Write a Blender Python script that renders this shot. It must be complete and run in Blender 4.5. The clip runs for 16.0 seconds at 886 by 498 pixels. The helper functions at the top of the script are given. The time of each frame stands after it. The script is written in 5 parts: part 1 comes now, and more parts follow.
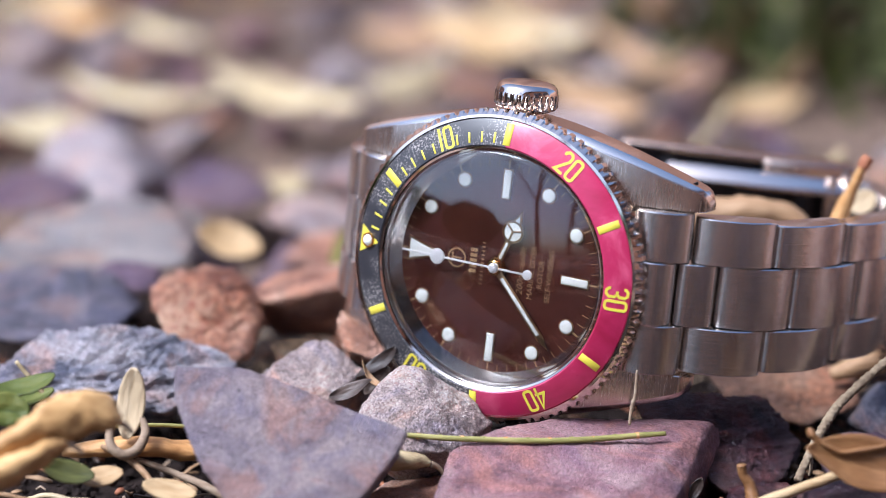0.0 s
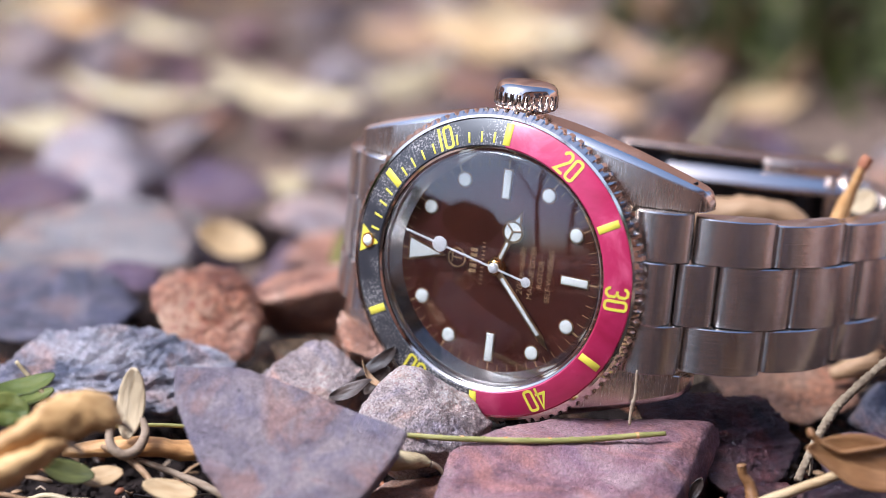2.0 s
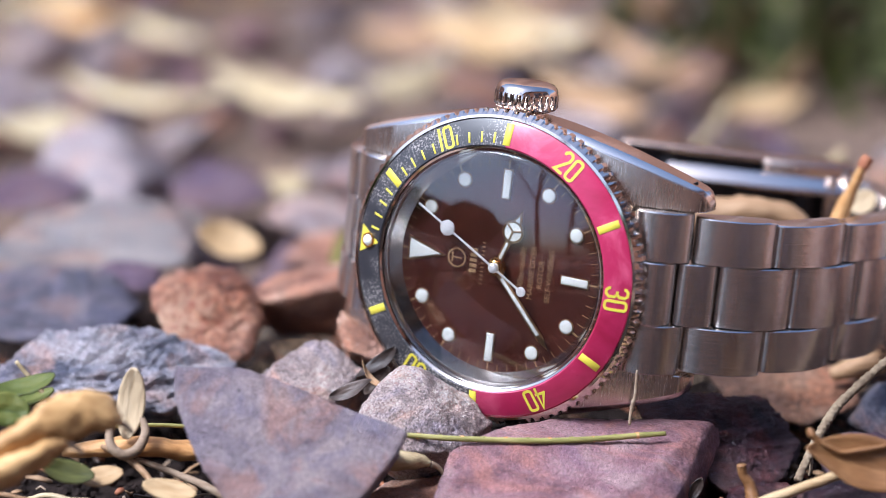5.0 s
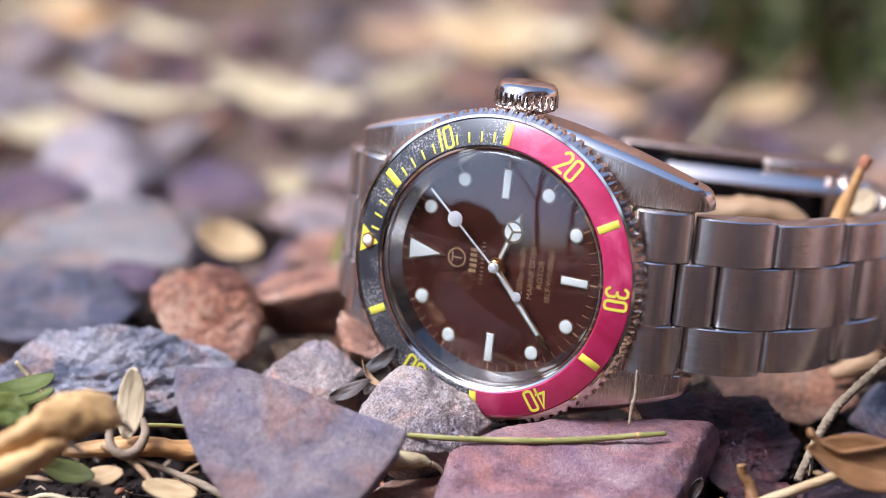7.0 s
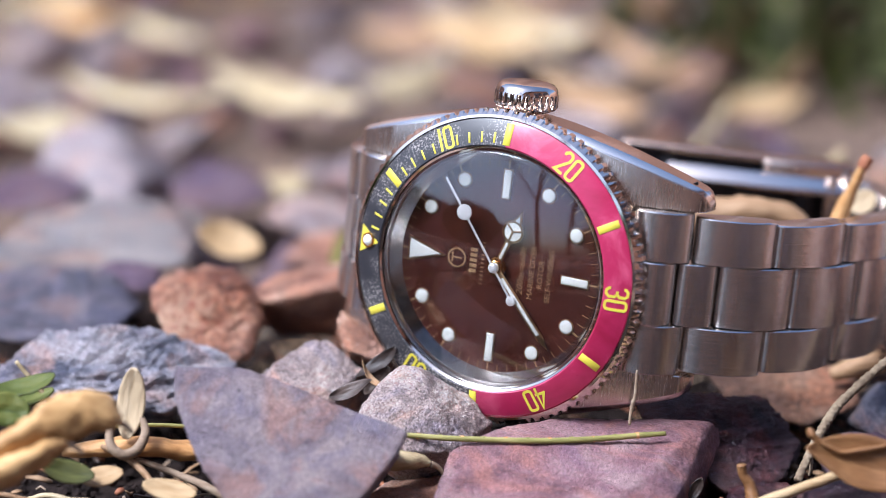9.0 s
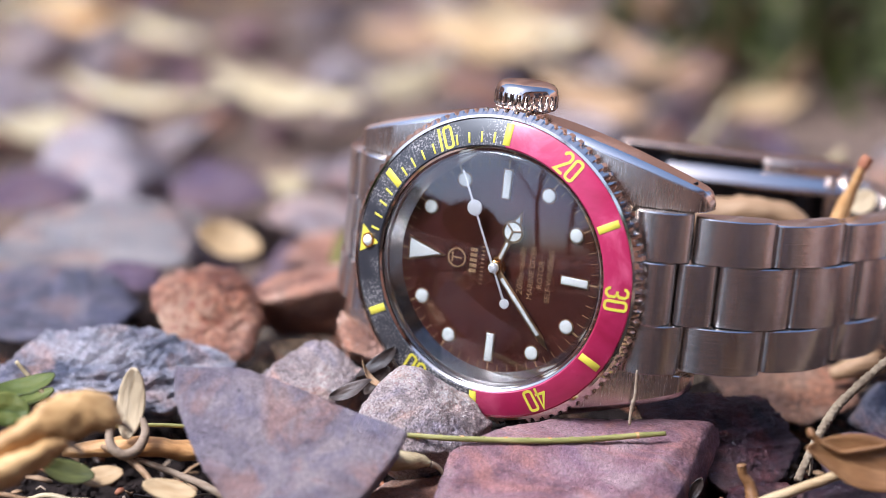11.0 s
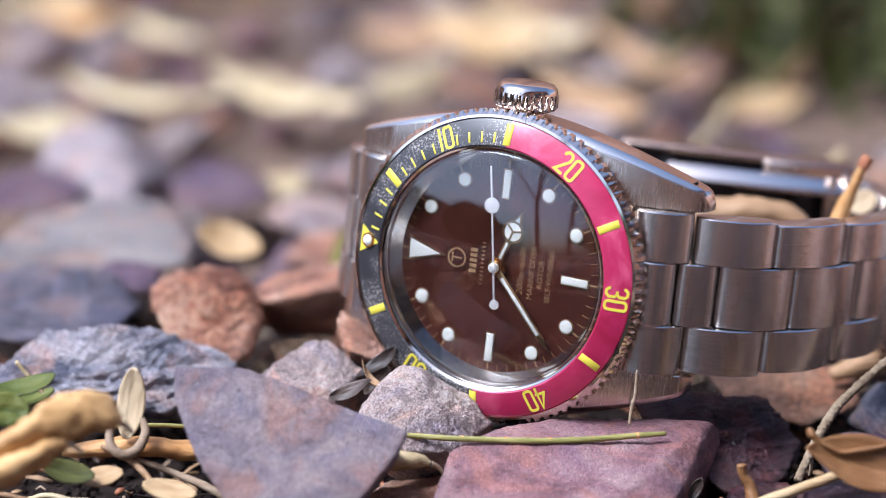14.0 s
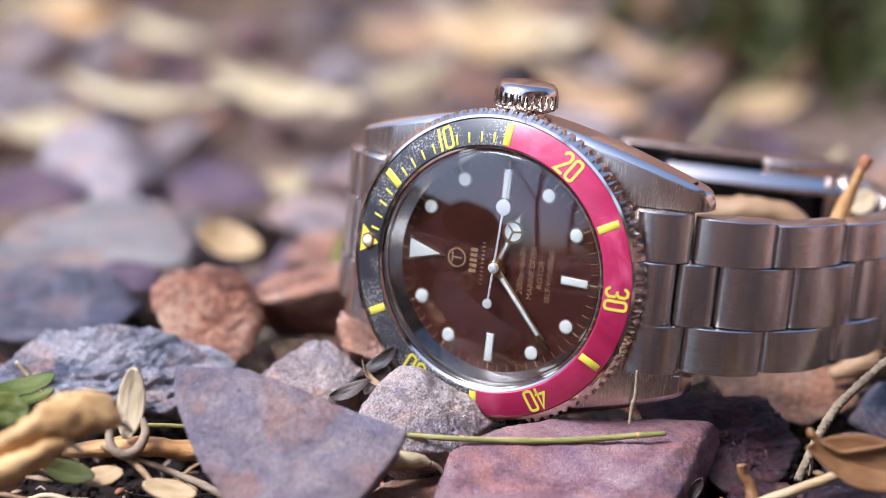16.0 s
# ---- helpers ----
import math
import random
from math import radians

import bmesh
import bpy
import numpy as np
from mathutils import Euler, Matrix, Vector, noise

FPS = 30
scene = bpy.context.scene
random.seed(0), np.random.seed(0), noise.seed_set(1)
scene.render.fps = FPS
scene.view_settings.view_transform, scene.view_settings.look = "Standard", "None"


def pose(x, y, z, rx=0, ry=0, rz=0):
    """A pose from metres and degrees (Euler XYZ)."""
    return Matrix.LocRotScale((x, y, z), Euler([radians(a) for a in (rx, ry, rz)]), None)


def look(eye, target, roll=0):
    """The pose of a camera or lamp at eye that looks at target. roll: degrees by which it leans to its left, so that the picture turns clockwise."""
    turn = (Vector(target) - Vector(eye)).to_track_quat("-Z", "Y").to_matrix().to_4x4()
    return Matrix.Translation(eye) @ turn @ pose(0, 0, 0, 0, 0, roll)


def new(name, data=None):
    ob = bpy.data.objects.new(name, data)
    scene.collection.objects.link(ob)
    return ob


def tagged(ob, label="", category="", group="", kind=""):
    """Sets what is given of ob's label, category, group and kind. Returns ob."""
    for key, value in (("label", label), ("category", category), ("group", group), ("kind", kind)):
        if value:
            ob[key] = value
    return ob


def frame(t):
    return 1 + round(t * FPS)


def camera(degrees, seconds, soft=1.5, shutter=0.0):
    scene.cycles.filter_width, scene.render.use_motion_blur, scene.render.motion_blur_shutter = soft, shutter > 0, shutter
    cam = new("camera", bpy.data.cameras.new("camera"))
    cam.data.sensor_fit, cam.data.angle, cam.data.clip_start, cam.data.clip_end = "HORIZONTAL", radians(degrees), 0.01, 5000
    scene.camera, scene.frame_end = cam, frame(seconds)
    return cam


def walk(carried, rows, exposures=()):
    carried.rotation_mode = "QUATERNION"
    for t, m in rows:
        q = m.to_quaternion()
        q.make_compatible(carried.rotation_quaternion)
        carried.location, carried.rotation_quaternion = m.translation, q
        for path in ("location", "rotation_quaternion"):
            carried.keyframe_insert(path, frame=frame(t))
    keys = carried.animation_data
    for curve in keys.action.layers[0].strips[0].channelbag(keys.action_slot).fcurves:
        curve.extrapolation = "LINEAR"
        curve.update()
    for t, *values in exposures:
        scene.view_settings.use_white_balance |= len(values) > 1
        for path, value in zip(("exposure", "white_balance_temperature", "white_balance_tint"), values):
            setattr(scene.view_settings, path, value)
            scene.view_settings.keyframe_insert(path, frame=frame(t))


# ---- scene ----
MM = 0.001
cam = camera(18.0, 16.0, soft=0.75)
cam.data.dof.use_dof = True
cam.data.dof.focus_distance = 0.342
cam.data.dof.aperture_fstop = 11.5
cam.data.dof.aperture_blades = 0
EYE = pose(-0.0069, -0.33625, 0.10228, 77, 0, 0)
walk(cam, [(0.0, EYE), (16.0, EYE)], exposures=[(0.0, 0.54, 5180, 11), (16.0, 0.54, 5180, 11)])

# ---------------------------------------------------------------- light
SUN_EL, SUN_AZ = radians(54), radians(240)
world = bpy.data.worlds.new("sky")
scene.world = world
world.use_nodes = True
wn = world.node_tree
sky = wn.nodes.new("ShaderNodeTexSky")
sky.sky_type = "NISHITA"
sky.sun_disc = False
sky.sun_elevation = SUN_EL
sky.sun_rotation = SUN_AZ
sky.air_density, sky.dust_density, sky.ozone_density = 1.0, 3.5, 1.2
wn.links.new(sky.outputs[0], wn.nodes["Background"].inputs[0])
wn.nodes["Background"].inputs[1].default_value = 0.15
sun = new("sun", bpy.data.lights.new("sun", "SUN"))
sun.data.energy, sun.data.angle, sun.data.color = 4.8, radians(24), (1.0, 0.92, 0.84)
sun.matrix_world = look((math.sin(SUN_AZ) * math.cos(SUN_EL) * 4, math.cos(SUN_AZ) * math.cos(SUN_EL) * 4, math.sin(SUN_EL) * 4), (0, 0, 0))


# ---------------------------------------------------------------- materials
class Mat:
    """A small wrapper round a node tree with one principled shader."""

    def __init__(self, name, rough=0.5, metal=0.0, color=(0.5, 0.5, 0.5)):
        self.m = bpy.data.materials.new(name)
        self.m.use_nodes = True
        self.t = self.m.node_tree
        self.p = self.t.nodes["Principled BSDF"]
        self.p.inputs["Roughness"].default_value = rough
        self.p.inputs["Metallic"].default_value = metal
        self.p.inputs["Base Color"].default_value = (*color, 1)
        self.co = self.t.nodes.new("ShaderNodeTexCoord").outputs["Object"]

    def link(self, a, b):
        self.t.links.new(a, b)

    def moved(self):
        """Object coordinates shifted at random for each object."""
        info = self.t.nodes.new("ShaderNodeObjectInfo")
        mul = self.t.nodes.new("ShaderNodeMath")
        mul.operation = "MULTIPLY"
        mul.inputs[1].default_value = 7.0
        self.link(info.outputs["Random"], mul.inputs[0])
        add = self.t.nodes.new("ShaderNodeVectorMath")
        self.link(self.co, add.inputs[0])
        self.link(mul.outputs[0], add.inputs[1])
        self.co = add.outputs[0]
        return info.outputs["Random"]

    def noise(self, scale, detail=4, rough=0.6, stretch=None, distort=0.0):
        n = self.t.nodes.new("ShaderNodeTexNoise")
        n.inputs["Scale"].default_value = scale
        n.inputs["Detail"].default_value = detail
        n.inputs["Roughness"].default_value = rough
        n.inputs["Distortion"].default_value = distort
        src = self.co
        if stretch:
            mp = self.t.nodes.new("ShaderNodeMapping")
            mp.inputs["Scale"].default_value = stretch
            self.link(src, mp.inputs[0])
            src = mp.outputs[0]
        self.link(src, n.inputs["Vector"])
        return n.outputs["Fac"]

    def cells(self, scale):
        n = self.t.nodes.new("ShaderNodeTexVoronoi")
        n.inputs["Scale"].default_value = scale
        self.link(self.co, n.inputs["Vector"])
        return n

    def ramp(self, fac, stops):
        r = self.t.nodes.new("ShaderNodeValToRGB")
        e = r.color_ramp.elements
        while len(e) < len(stops):
            e.new(0.5)
        for el, (pos, c) in zip(e, stops):
            el.position = pos
            el.color = (*c, 1) if len(c) == 3 else c
        self.link(fac, r.inputs[0])
        return r.outputs[0]

    def mix(self, fac, a, b, how="MIX"):
        n = self.t.nodes.new("ShaderNodeMix")
        n.data_type, n.blend_type = "RGBA", how
        for s, v in ((n.inputs[0], fac), (n.inputs[6], a), (n.inputs[7], b)):
            if isinstance(v, (int, float)):
                s.default_value = v
            elif isinstance(v, tuple):
                s.default_value = (*v, 1)
            else:
                self.link(v, s)
        return n.outputs[2]

    def color(self, c):
        self.link(c, self.p.inputs["Base Color"])

    def gloss(self, fac, lo, hi):
        n = self.t.nodes.new("ShaderNodeMapRange")
        n.inputs[3].default_value, n.inputs[4].default_value = lo, hi
        self.link(fac, n.inputs[0])
        self.link(n.outputs[0], self.p.inputs["Roughness"])

    def bump(self, h, strength, dist):
        n = self.t.nodes.new("ShaderNodeBump")
        n.inputs["Strength"].default_value = strength
        n.inputs["Distance"].default_value = dist
        self.link(h, n.inputs["Height"])
        old = self.p.inputs["Normal"].links
        if old:
            self.link(old[0].from_socket, n.inputs["Normal"])
        self.link(n.outputs[0], self.p.inputs["Normal"])


def rock_mat(name, dark, mid, light, grain=(0.55, 0.5, 0.5), rough=0.75, sparkle=0.5, shear=(1, 1, 1.6), rusty=0.6, bluish=0.6, crystal=0.4, cell=4800):
    """Weathered stone: broad stains, veins, crystal grains and pits."""
    m = Mat(name, rough)
    m.moved()
    broad = m.noise(110, 5, 0.62, shear, 0.6)
    base = m.ramp(broad, [(0.36, dark), (0.5, mid), (0.63, light)])
    stain = m.noise(45, 3, 0.5, None, 1.2)
    base = m.mix(m.ramp(stain, [(0.50, (0, 0, 0)), (0.66, (0.55, 0.55, 0.55))]), base, tuple(0.5 * a + 0.5 * b for a, b in zip(light, (0.36, 0.22, 0.17))))
    fine = m.noise(1300, 6, 0.75)
    base = m.mix(m.ramp(fine, [(0.56, (0, 0, 0)), (0.68, (sparkle,) * 3)]), base, grain)
    base = m.mix(m.ramp(fine, [(0.30, (0.7, 0.7, 0.7)), (0.43, (0, 0, 0))]), base, tuple(c * 0.3 for c in dark))
    rust = m.noise(75, 5, 0.65, None, 1.5)
    base = m.mix(m.ramp(rust, [(0.52, (0, 0, 0)), (0.64, (rusty,) * 3)]), base, tuple(a * b for a, b in zip(light, (1.15, 0.78, 0.6))))
    base = m.mix(m.ramp(rust, [(0.34, (bluish,) * 3), (0.46, (0, 0, 0))]), base, tuple(a * b for a, b in zip(mid, (0.8, 0.88, 1.15))))
    crystal_grain = m.cells(cell)
    shade = m.ramp(crystal_grain.outputs["Color"], [(0.12, (0.2, 0.2, 0.2)), (0.5, (0.5, 0.5, 0.5)), (0.88, (0.82, 0.82, 0.82))])
    base = m.mix(crystal, base, shade, "OVERLAY")
    m.color(base)
    m.gloss(fine, rough + 0.15, rough - 0.25)
    m.bump(m.noise(380, 9, 0.75), 1.0, 0.003)
    m.bump(m.noise(1700, 5, 0.75), 1.0, 0.0013)
    return m.m


ROCK = {
    "mauve": rock_mat("mauve_stone", (0.18, 0.135, 0.165), (0.32, 0.255, 0.285), (0.46, 0.36, 0.35)),
    "red": rock_mat("red_stone", (0.19, 0.085, 0.105), (0.38, 0.195, 0.215), (0.52, 0.33, 0.33), (0.45, 0.33, 0.32)),
    "pink": rock_mat("pink_stone", (0.27, 0.20, 0.19), (0.55, 0.42, 0.38), (0.72, 0.57, 0.50), (0.80, 0.74, 0.72), crystal=0.7),
    "grey": rock_mat("grey_stone", (0.06, 0.07, 0.12), (0.31, 0.295, 0.345), (0.57, 0.51, 0.53), (0.68, 0.66, 0.70), 0.6, 0.6, (0.6, 1, 2.4), bluish=0.4, crystal=0.8),
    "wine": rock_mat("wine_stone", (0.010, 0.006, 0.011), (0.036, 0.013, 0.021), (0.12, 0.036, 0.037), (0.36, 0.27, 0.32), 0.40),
    "orange": rock_mat("orange_stone", (0.26, 0.11, 0.07), (0.56, 0.28, 0.175), (0.74, 0.46, 0.32), (0.7, 0.55, 0.47)),
    "lumpy": rock_mat("conglomerate_stone", (0.24, 0.085, 0.05), (0.52, 0.23, 0.13), (0.72, 0.42, 0.27), (0.74, 0.58, 0.50), crystal=0.8, cell=2000),
    "rust": rock_mat("speckled_rust_stone", (0.15, 0.065, 0.035), (0.36, 0.185, 0.105), (0.52, 0.32, 0.21), (0.5, 0.4, 0.33), crystal=0.6, cell=1500),
    "blue": rock_mat("slate_blue_stone", (0.09, 0.085, 0.11), (0.17, 0.15, 0.19), (0.27, 0.22, 0.24)),
    "plum": rock_mat("plum_stone", (0.10, 0.065, 0.10), (0.18, 0.11, 0.16), (0.26, 0.17, 0.20)),
    "taupe": rock_mat("taupe_layered_stone", (0.20, 0.18, 0.19), (0.38, 0.33, 0.31), (0.52, 0.45, 0.40), shear=(0.4, 0.6, 3)),
    "blush": rock_mat("blush_stone", (0.42, 0.34, 0.34), (0.58, 0.48, 0.48), (0.70, 0.60, 0.57), bluish=0.15),
}


def plant_mat(name, dark, mid, light, rough=0.6, thin=0.0, scale=60, stretch=(1, 6, 6)):
    """Dry or green plant matter with fibres along its length and blotches."""
    m = Mat(name, rough)
    rnd = m.moved()
    fib = m.noise(scale * 4, 5, 0.6, stretch)
    blot = m.noise(scale * 1.2, 3, 0.5, None, 0.5)
    c = m.ramp(m.mix(0.5, fib, blot), [(0.34, dark), (0.5, mid), (0.66, light)])
    c = m.mix(m.ramp(rnd, [(0.0, (0, 0, 0)), (1.0, (0.45, 0.45, 0.45))]), c, mid)
    m.color(c)
    m.bump(fib, 0.5, 0.0004)
    m.p.inputs["Specular IOR Level"].default_value = 0.3
    if thin:
        m.p.inputs["Subsurface Weight"].default_value = thin
        m.p.inputs["Subsurface Radius"].default_value = (0.002, 0.0015, 0.0006)
        m.p.inputs["Subsurface Scale"].default_value = 0.5
    return m.m


STRAW = plant_mat("dry_straw_leaf", (0.26, 0.18, 0.09), (0.46, 0.36, 0.20), (0.61, 0.51, 0.33))
POD = plant_mat("dry_seed_pod", (0.32, 0.16, 0.05), (0.57, 0.34, 0.13), (0.70, 0.49, 0.24), 0.5)
BROWN = plant_mat("brown_dead_leaf", (0.16, 0.09, 0.045), (0.30, 0.18, 0.09), (0.42, 0.28, 0.16))
CREAM = plant_mat("cream_dry_leaflet", (0.42, 0.30, 0.17), (0.56, 0.43, 0.26), (0.66, 0.54, 0.36))
GREEN = plant_mat("green_leaf", (0.032, 0.044, 0.006), (0.075, 0.090, 0.012), (0.15, 0.15, 0.03), 0.55)
OLIVE = plant_mat("dark_olive_leaf", (0.016, 0.017, 0.004), (0.042, 0.045, 0.009), (0.10, 0.10, 0.022), 0.7)
GREEN_STEM = plant_mat("green_yellow_stem", (0.10, 0.10, 0.025), (0.22, 0.20, 0.055), (0.36, 0.31, 0.11), 0.5)
TWIG = plant_mat("grey_brown_twig", (0.14, 0.09, 0.055), (0.28, 0.20, 0.13), (0.44, 0.35, 0.25), 0.7)
TAN = plant_mat("tan_dry_leaflet", (0.22, 0.13, 0.05), (0.38, 0.25, 0.12), (0.50, 0.37, 0.20), 0.65)
AMBER = plant_mat("amber_dead_leaf", (0.09, 0.04, 0.014), (0.20, 0.095, 0.035), (0.36, 0.21, 0.09), 0.4)
BARK_SCRAP = plant_mat("dark_leaf_scrap", (0.015, 0.010, 0.008), (0.045, 0.030, 0.023), (0.15, 0.11, 0.09), 0.4)
RED_BARK = plant_mat("rust_red_bark", (0.16, 0.05, 0.02), (0.30, 0.11, 0.05), (0.42, 0.19, 0.10), 0.6)
KNOBBLY = plant_mat("pale_scaly_twig", (0.08, 0.05, 0.03), (0.21, 0.155, 0.095), (0.38, 0.30, 0.20), 0.75, 0, 160, (1, 1, 1))
RUST_TWIG = plant_mat("rusty_twig", (0.30, 0.13, 0.04), (0.50, 0.26, 0.09), (0.66, 0.42, 0.20), 0.5)

# near-black soil: the shade deep between stones, put into the colour
shade_soil = Mat("gap_shade_soil", 0.95)
dsf = shade_soil.noise(300, 8, 0.7)
shade_soil.color(shade_soil.ramp(dsf, [(0.3, (0.012, 0.009, 0.008)), (0.55, (0.035, 0.024, 0.02)), (0.75, (0.09, 0.06, 0.05))]))
shade_soil.bump(dsf, 0.9, 0.003)
shade_soil.p.inputs["Specular IOR Level"].default_value = 0.1
soil = Mat("gravelly_soil", 0.9)
sf = soil.noise(260, 8, 0.7)
gravel = soil.ramp(sf, [(0.3, (0.035, 0.023, 0.018)), (0.5, (0.20, 0.125, 0.08)), (0.7, (0.44, 0.29, 0.20))])
# dark patches painted into the soil, for contrast in the steel's reflections
dark_patches = soil.ramp(sf, [(0.3, (0.018, 0.012, 0.009)), (0.7, (0.09, 0.056, 0.040))])
soil.color(soil.mix(soil.ramp(soil.noise(5.5, 4, 0.5), [(0.40, (0.05, 0.05, 0.05)), (0.62, (0.45, 0.45, 0.45))]), gravel, dark_patches))
soil.bump(sf, 0.9, 0.003)
SOIL = soil.m


def steel(name, rough, stretch=None, tint=(0.68, 0.595, 0.52)):
    m = Mat(name, rough, 1.0, tint)
    smear = m.noise(120, 4, 0.6)
    if stretch:
        lines = m.noise(220, 5, 0.75, stretch)
        m.gloss(m.mix(0.5, lines, smear), rough - 0.10, rough + 0.12)
        m.bump(lines, 0.13, 0.00012)
        smudge = m.ramp(m.noise(85, 5, 0.7, None, 1.0), [(0.60, (0, 0, 0)), (0.72, (0.55, 0.55, 0.55))])
        m.color(m.mix(smudge, m.ramp(lines, [(0.25, tuple(c * 0.78 for c in tint)), (0.75, tint)]), (0.30, 0.23, 0.19)))
    else:
        m.gloss(smear, max(rough - 0.05, 0.02), rough + 0.08)
    return m.m


BRUSHED = steel("brushed_steel", 0.22, (26, 1, 1), (0.77, 0.725, 0.69))
tang = BRUSHED.node_tree.nodes.new("ShaderNodeTangent")
tang.direction_type, tang.axis = "RADIAL", "X"
LUG_STEEL = steel("brushed_lug_steel", 0.25, (1, 26, 1), (0.73, 0.61, 0.51))
tl = LUG_STEEL.node_tree.nodes.new("ShaderNodeTangent")
tl.direction_type, tl.axis = "RADIAL", "X"
lp = LUG_STEEL.node_tree.nodes["Principled BSDF"]
LUG_STEEL.node_tree.links.new(tl.outputs[0], lp.inputs["Tangent"])
lp.inputs["Anisotropic"].default_value, lp.inputs["Anisotropic Rotation"].default_value = 0.6, 0.25
bp = BRUSHED.node_tree.nodes["Principled BSDF"]
BRUSHED.node_tree.links.new(tang.outputs[0], bp.inputs["Tangent"])
bp.inputs["Anisotropic"].default_value, bp.inputs["Anisotropic Rotation"].default_value = 0.7, 0.25
BRUSHED_Y = steel("brushed_case_steel", 0.22, (26, 1, 26))
POLISHED = steel("polished_steel", 0.07, None, (0.76, 0.66, 0.58))
SATIN = steel("satin_bevel_steel", 0.2, None, (0.84, 0.77, 0.70))
FLANK_STEEL = steel("satin_flank_steel", 0.2, (1, 14, 1), (0.70, 0.55, 0.45))
FLANGE_STEEL = steel("turned_flange_steel", 0.11, None, (0.72, 0.70, 0.68))
# near-black tint that stands in for the shade inside hollows
HOLLOW_SHADE = steel("hollow_shade_steel", 0.4, None, (0.035, 0.033, 0.035))
GILT = Mat("gilt", 0.3, 1.0, (0.50, 0.30, 0.14)).m
GOLD = Mat("gold_post", 0.15, 1.0, (0.85, 0.52, 0.16)).m
GILT_PRINT = Mat("gilt_print", 0.45, 0.3, (0.42, 0.27, 0.13)).m
LUME = Mat("aged_white_lume", 0.55, 0, (0.80, 0.80, 0.74)).m
WHITE_METAL = Mat("white_lacquered_hand", 0.35, 0.2, (0.82, 0.80, 0.80)).m
YELLOW = Mat("yellow_bezel_paint", 0.5, 0, (0.66, 0.56, 0.045)).m

dm = Mat("brown_sunburst_dial", 0.32, 0.15)
dn = dm.noise(90, 5, 0.6)
dm.color(dm.ramp(dn, [(0.3, (0.045, 0.010, 0.006)), (0.7, (0.090, 0.021, 0.012))]))
dm.gloss(dm.noise(500, 3), 0.28, 0.42)
DIAL = dm.m

rm = Mat("faded_magenta_insert", 0.3)
rn = rm.noise(160, 5, 0.6, None, 0.5)
rm.color(rm.ramp(rn, [(0.3, (0.30, 0.010, 0.045)), (0.55, (0.41, 0.021, 0.082)), (0.75, (0.62, 0.10, 0.19))]))
rm.gloss(rm.noise(700, 4), 0.22, 0.42)
rm.p.inputs["Coat Weight"].default_value = 0.3
MAGENTA = rm.m

km = Mat("worn_black_insert", 0.34)
kn = km.noise(3900, 3, 0.6)
patch = km.noise(130, 3, 0.5)
speck = km.mix(1.0, km.ramp(kn, [(0.53, (0, 0, 0)), (0.62, (1, 1, 1))]), km.ramp(patch, [(0.42, (0.0, 0.0, 0.0)), (0.60, (0.9, 0.9, 0.9))]), "MULTIPLY")
km.color(km.mix(speck, km.ramp(patch, [(0.3, (0.018, 0.018, 0.022)), (0.7, (0.05, 0.047, 0.05))]), (0.50, 0.45, 0.41)))
km.gloss(kn, 0.25, 0.5)
BLACK = km.m

gm = Mat("domed_glass", 0.0)
gm.p.inputs["Transmission Weight"].default_value = 1.0
gm.p.inputs["IOR"].default_value = 1.65
GLASS = gm.m


# ---------------------------------------------------------------- mesh tools
def mesh_of(name, verts, faces, mat, smooth=True):
    me = bpy.data.meshes.new(name)
    me.from_pydata([tuple(v) for v in verts], [], faces)
    me.materials.append(mat)
    if smooth:
        me.polygons.foreach_set("use_smooth", [True] * len(me.polygons))
    me.update()
    return me


def part(name, bm, mat, parent, label=""):
    """Links a bmesh, or a mesh, as one part under a thing or a part."""
    if isinstance(bm, bmesh.types.BMesh):
        me = bpy.data.meshes.new(name)
        bm.to_mesh(me)
        bm.free()
        me.materials.append(mat)
    else:
        me = bm
    ob = new(name, me)
    ob.parent = parent
    if label:
        tagged(ob, label)
    return ob


def autosmooth(me, deg=35):
    """Smooth shading with sharp edges above an angle."""
    bm = bmesh.new()
    bm.from_mesh(me)
    bmesh.ops.recalc_face_normals(bm, faces=bm.faces)
    for f in bm.faces:
        f.smooth = True
    for e in bm.edges:
        if len(e.link_faces) == 2 and e.calc_face_angle(0) > radians(deg):
            e.smooth = False
    bm.to_mesh(me)
    bm.free()
    return me


def lathe(name, profile, mat, segs=128, a0=0.0, a1=360.0, closed_profile=True, deg=30):
    """Turns a profile of (radius, z) in mm about z, clockwise from twelve o'clock (+y)."""
    full = abs(a1 - a0) >= 360
    n = segs if full else segs + 1
    verts, faces = [], []
    for i in range(n):
        a = radians(a0 + (a1 - a0) * i / segs)
        for r, z in profile:
            verts.append((r * math.sin(a) * MM, r * math.cos(a) * MM, z * MM))
    k = len(profile)
    for i in range(segs):
        for j in range(k if closed_profile else k - 1):
            a, b = i * k + j, i * k + (j + 1) % k
            c, d = ((i + 1) % n) * k + (j + 1) % k, ((i + 1) % n) * k + j
            faces.append((a, b, c, d))
    if not full and closed_profile:
        faces.append(tuple(range(k - 1, -1, -1)))
        faces.append(tuple((n - 1) * k + j for j in range(k)))
    return autosmooth(mesh_of(name, verts, faces, mat), deg)


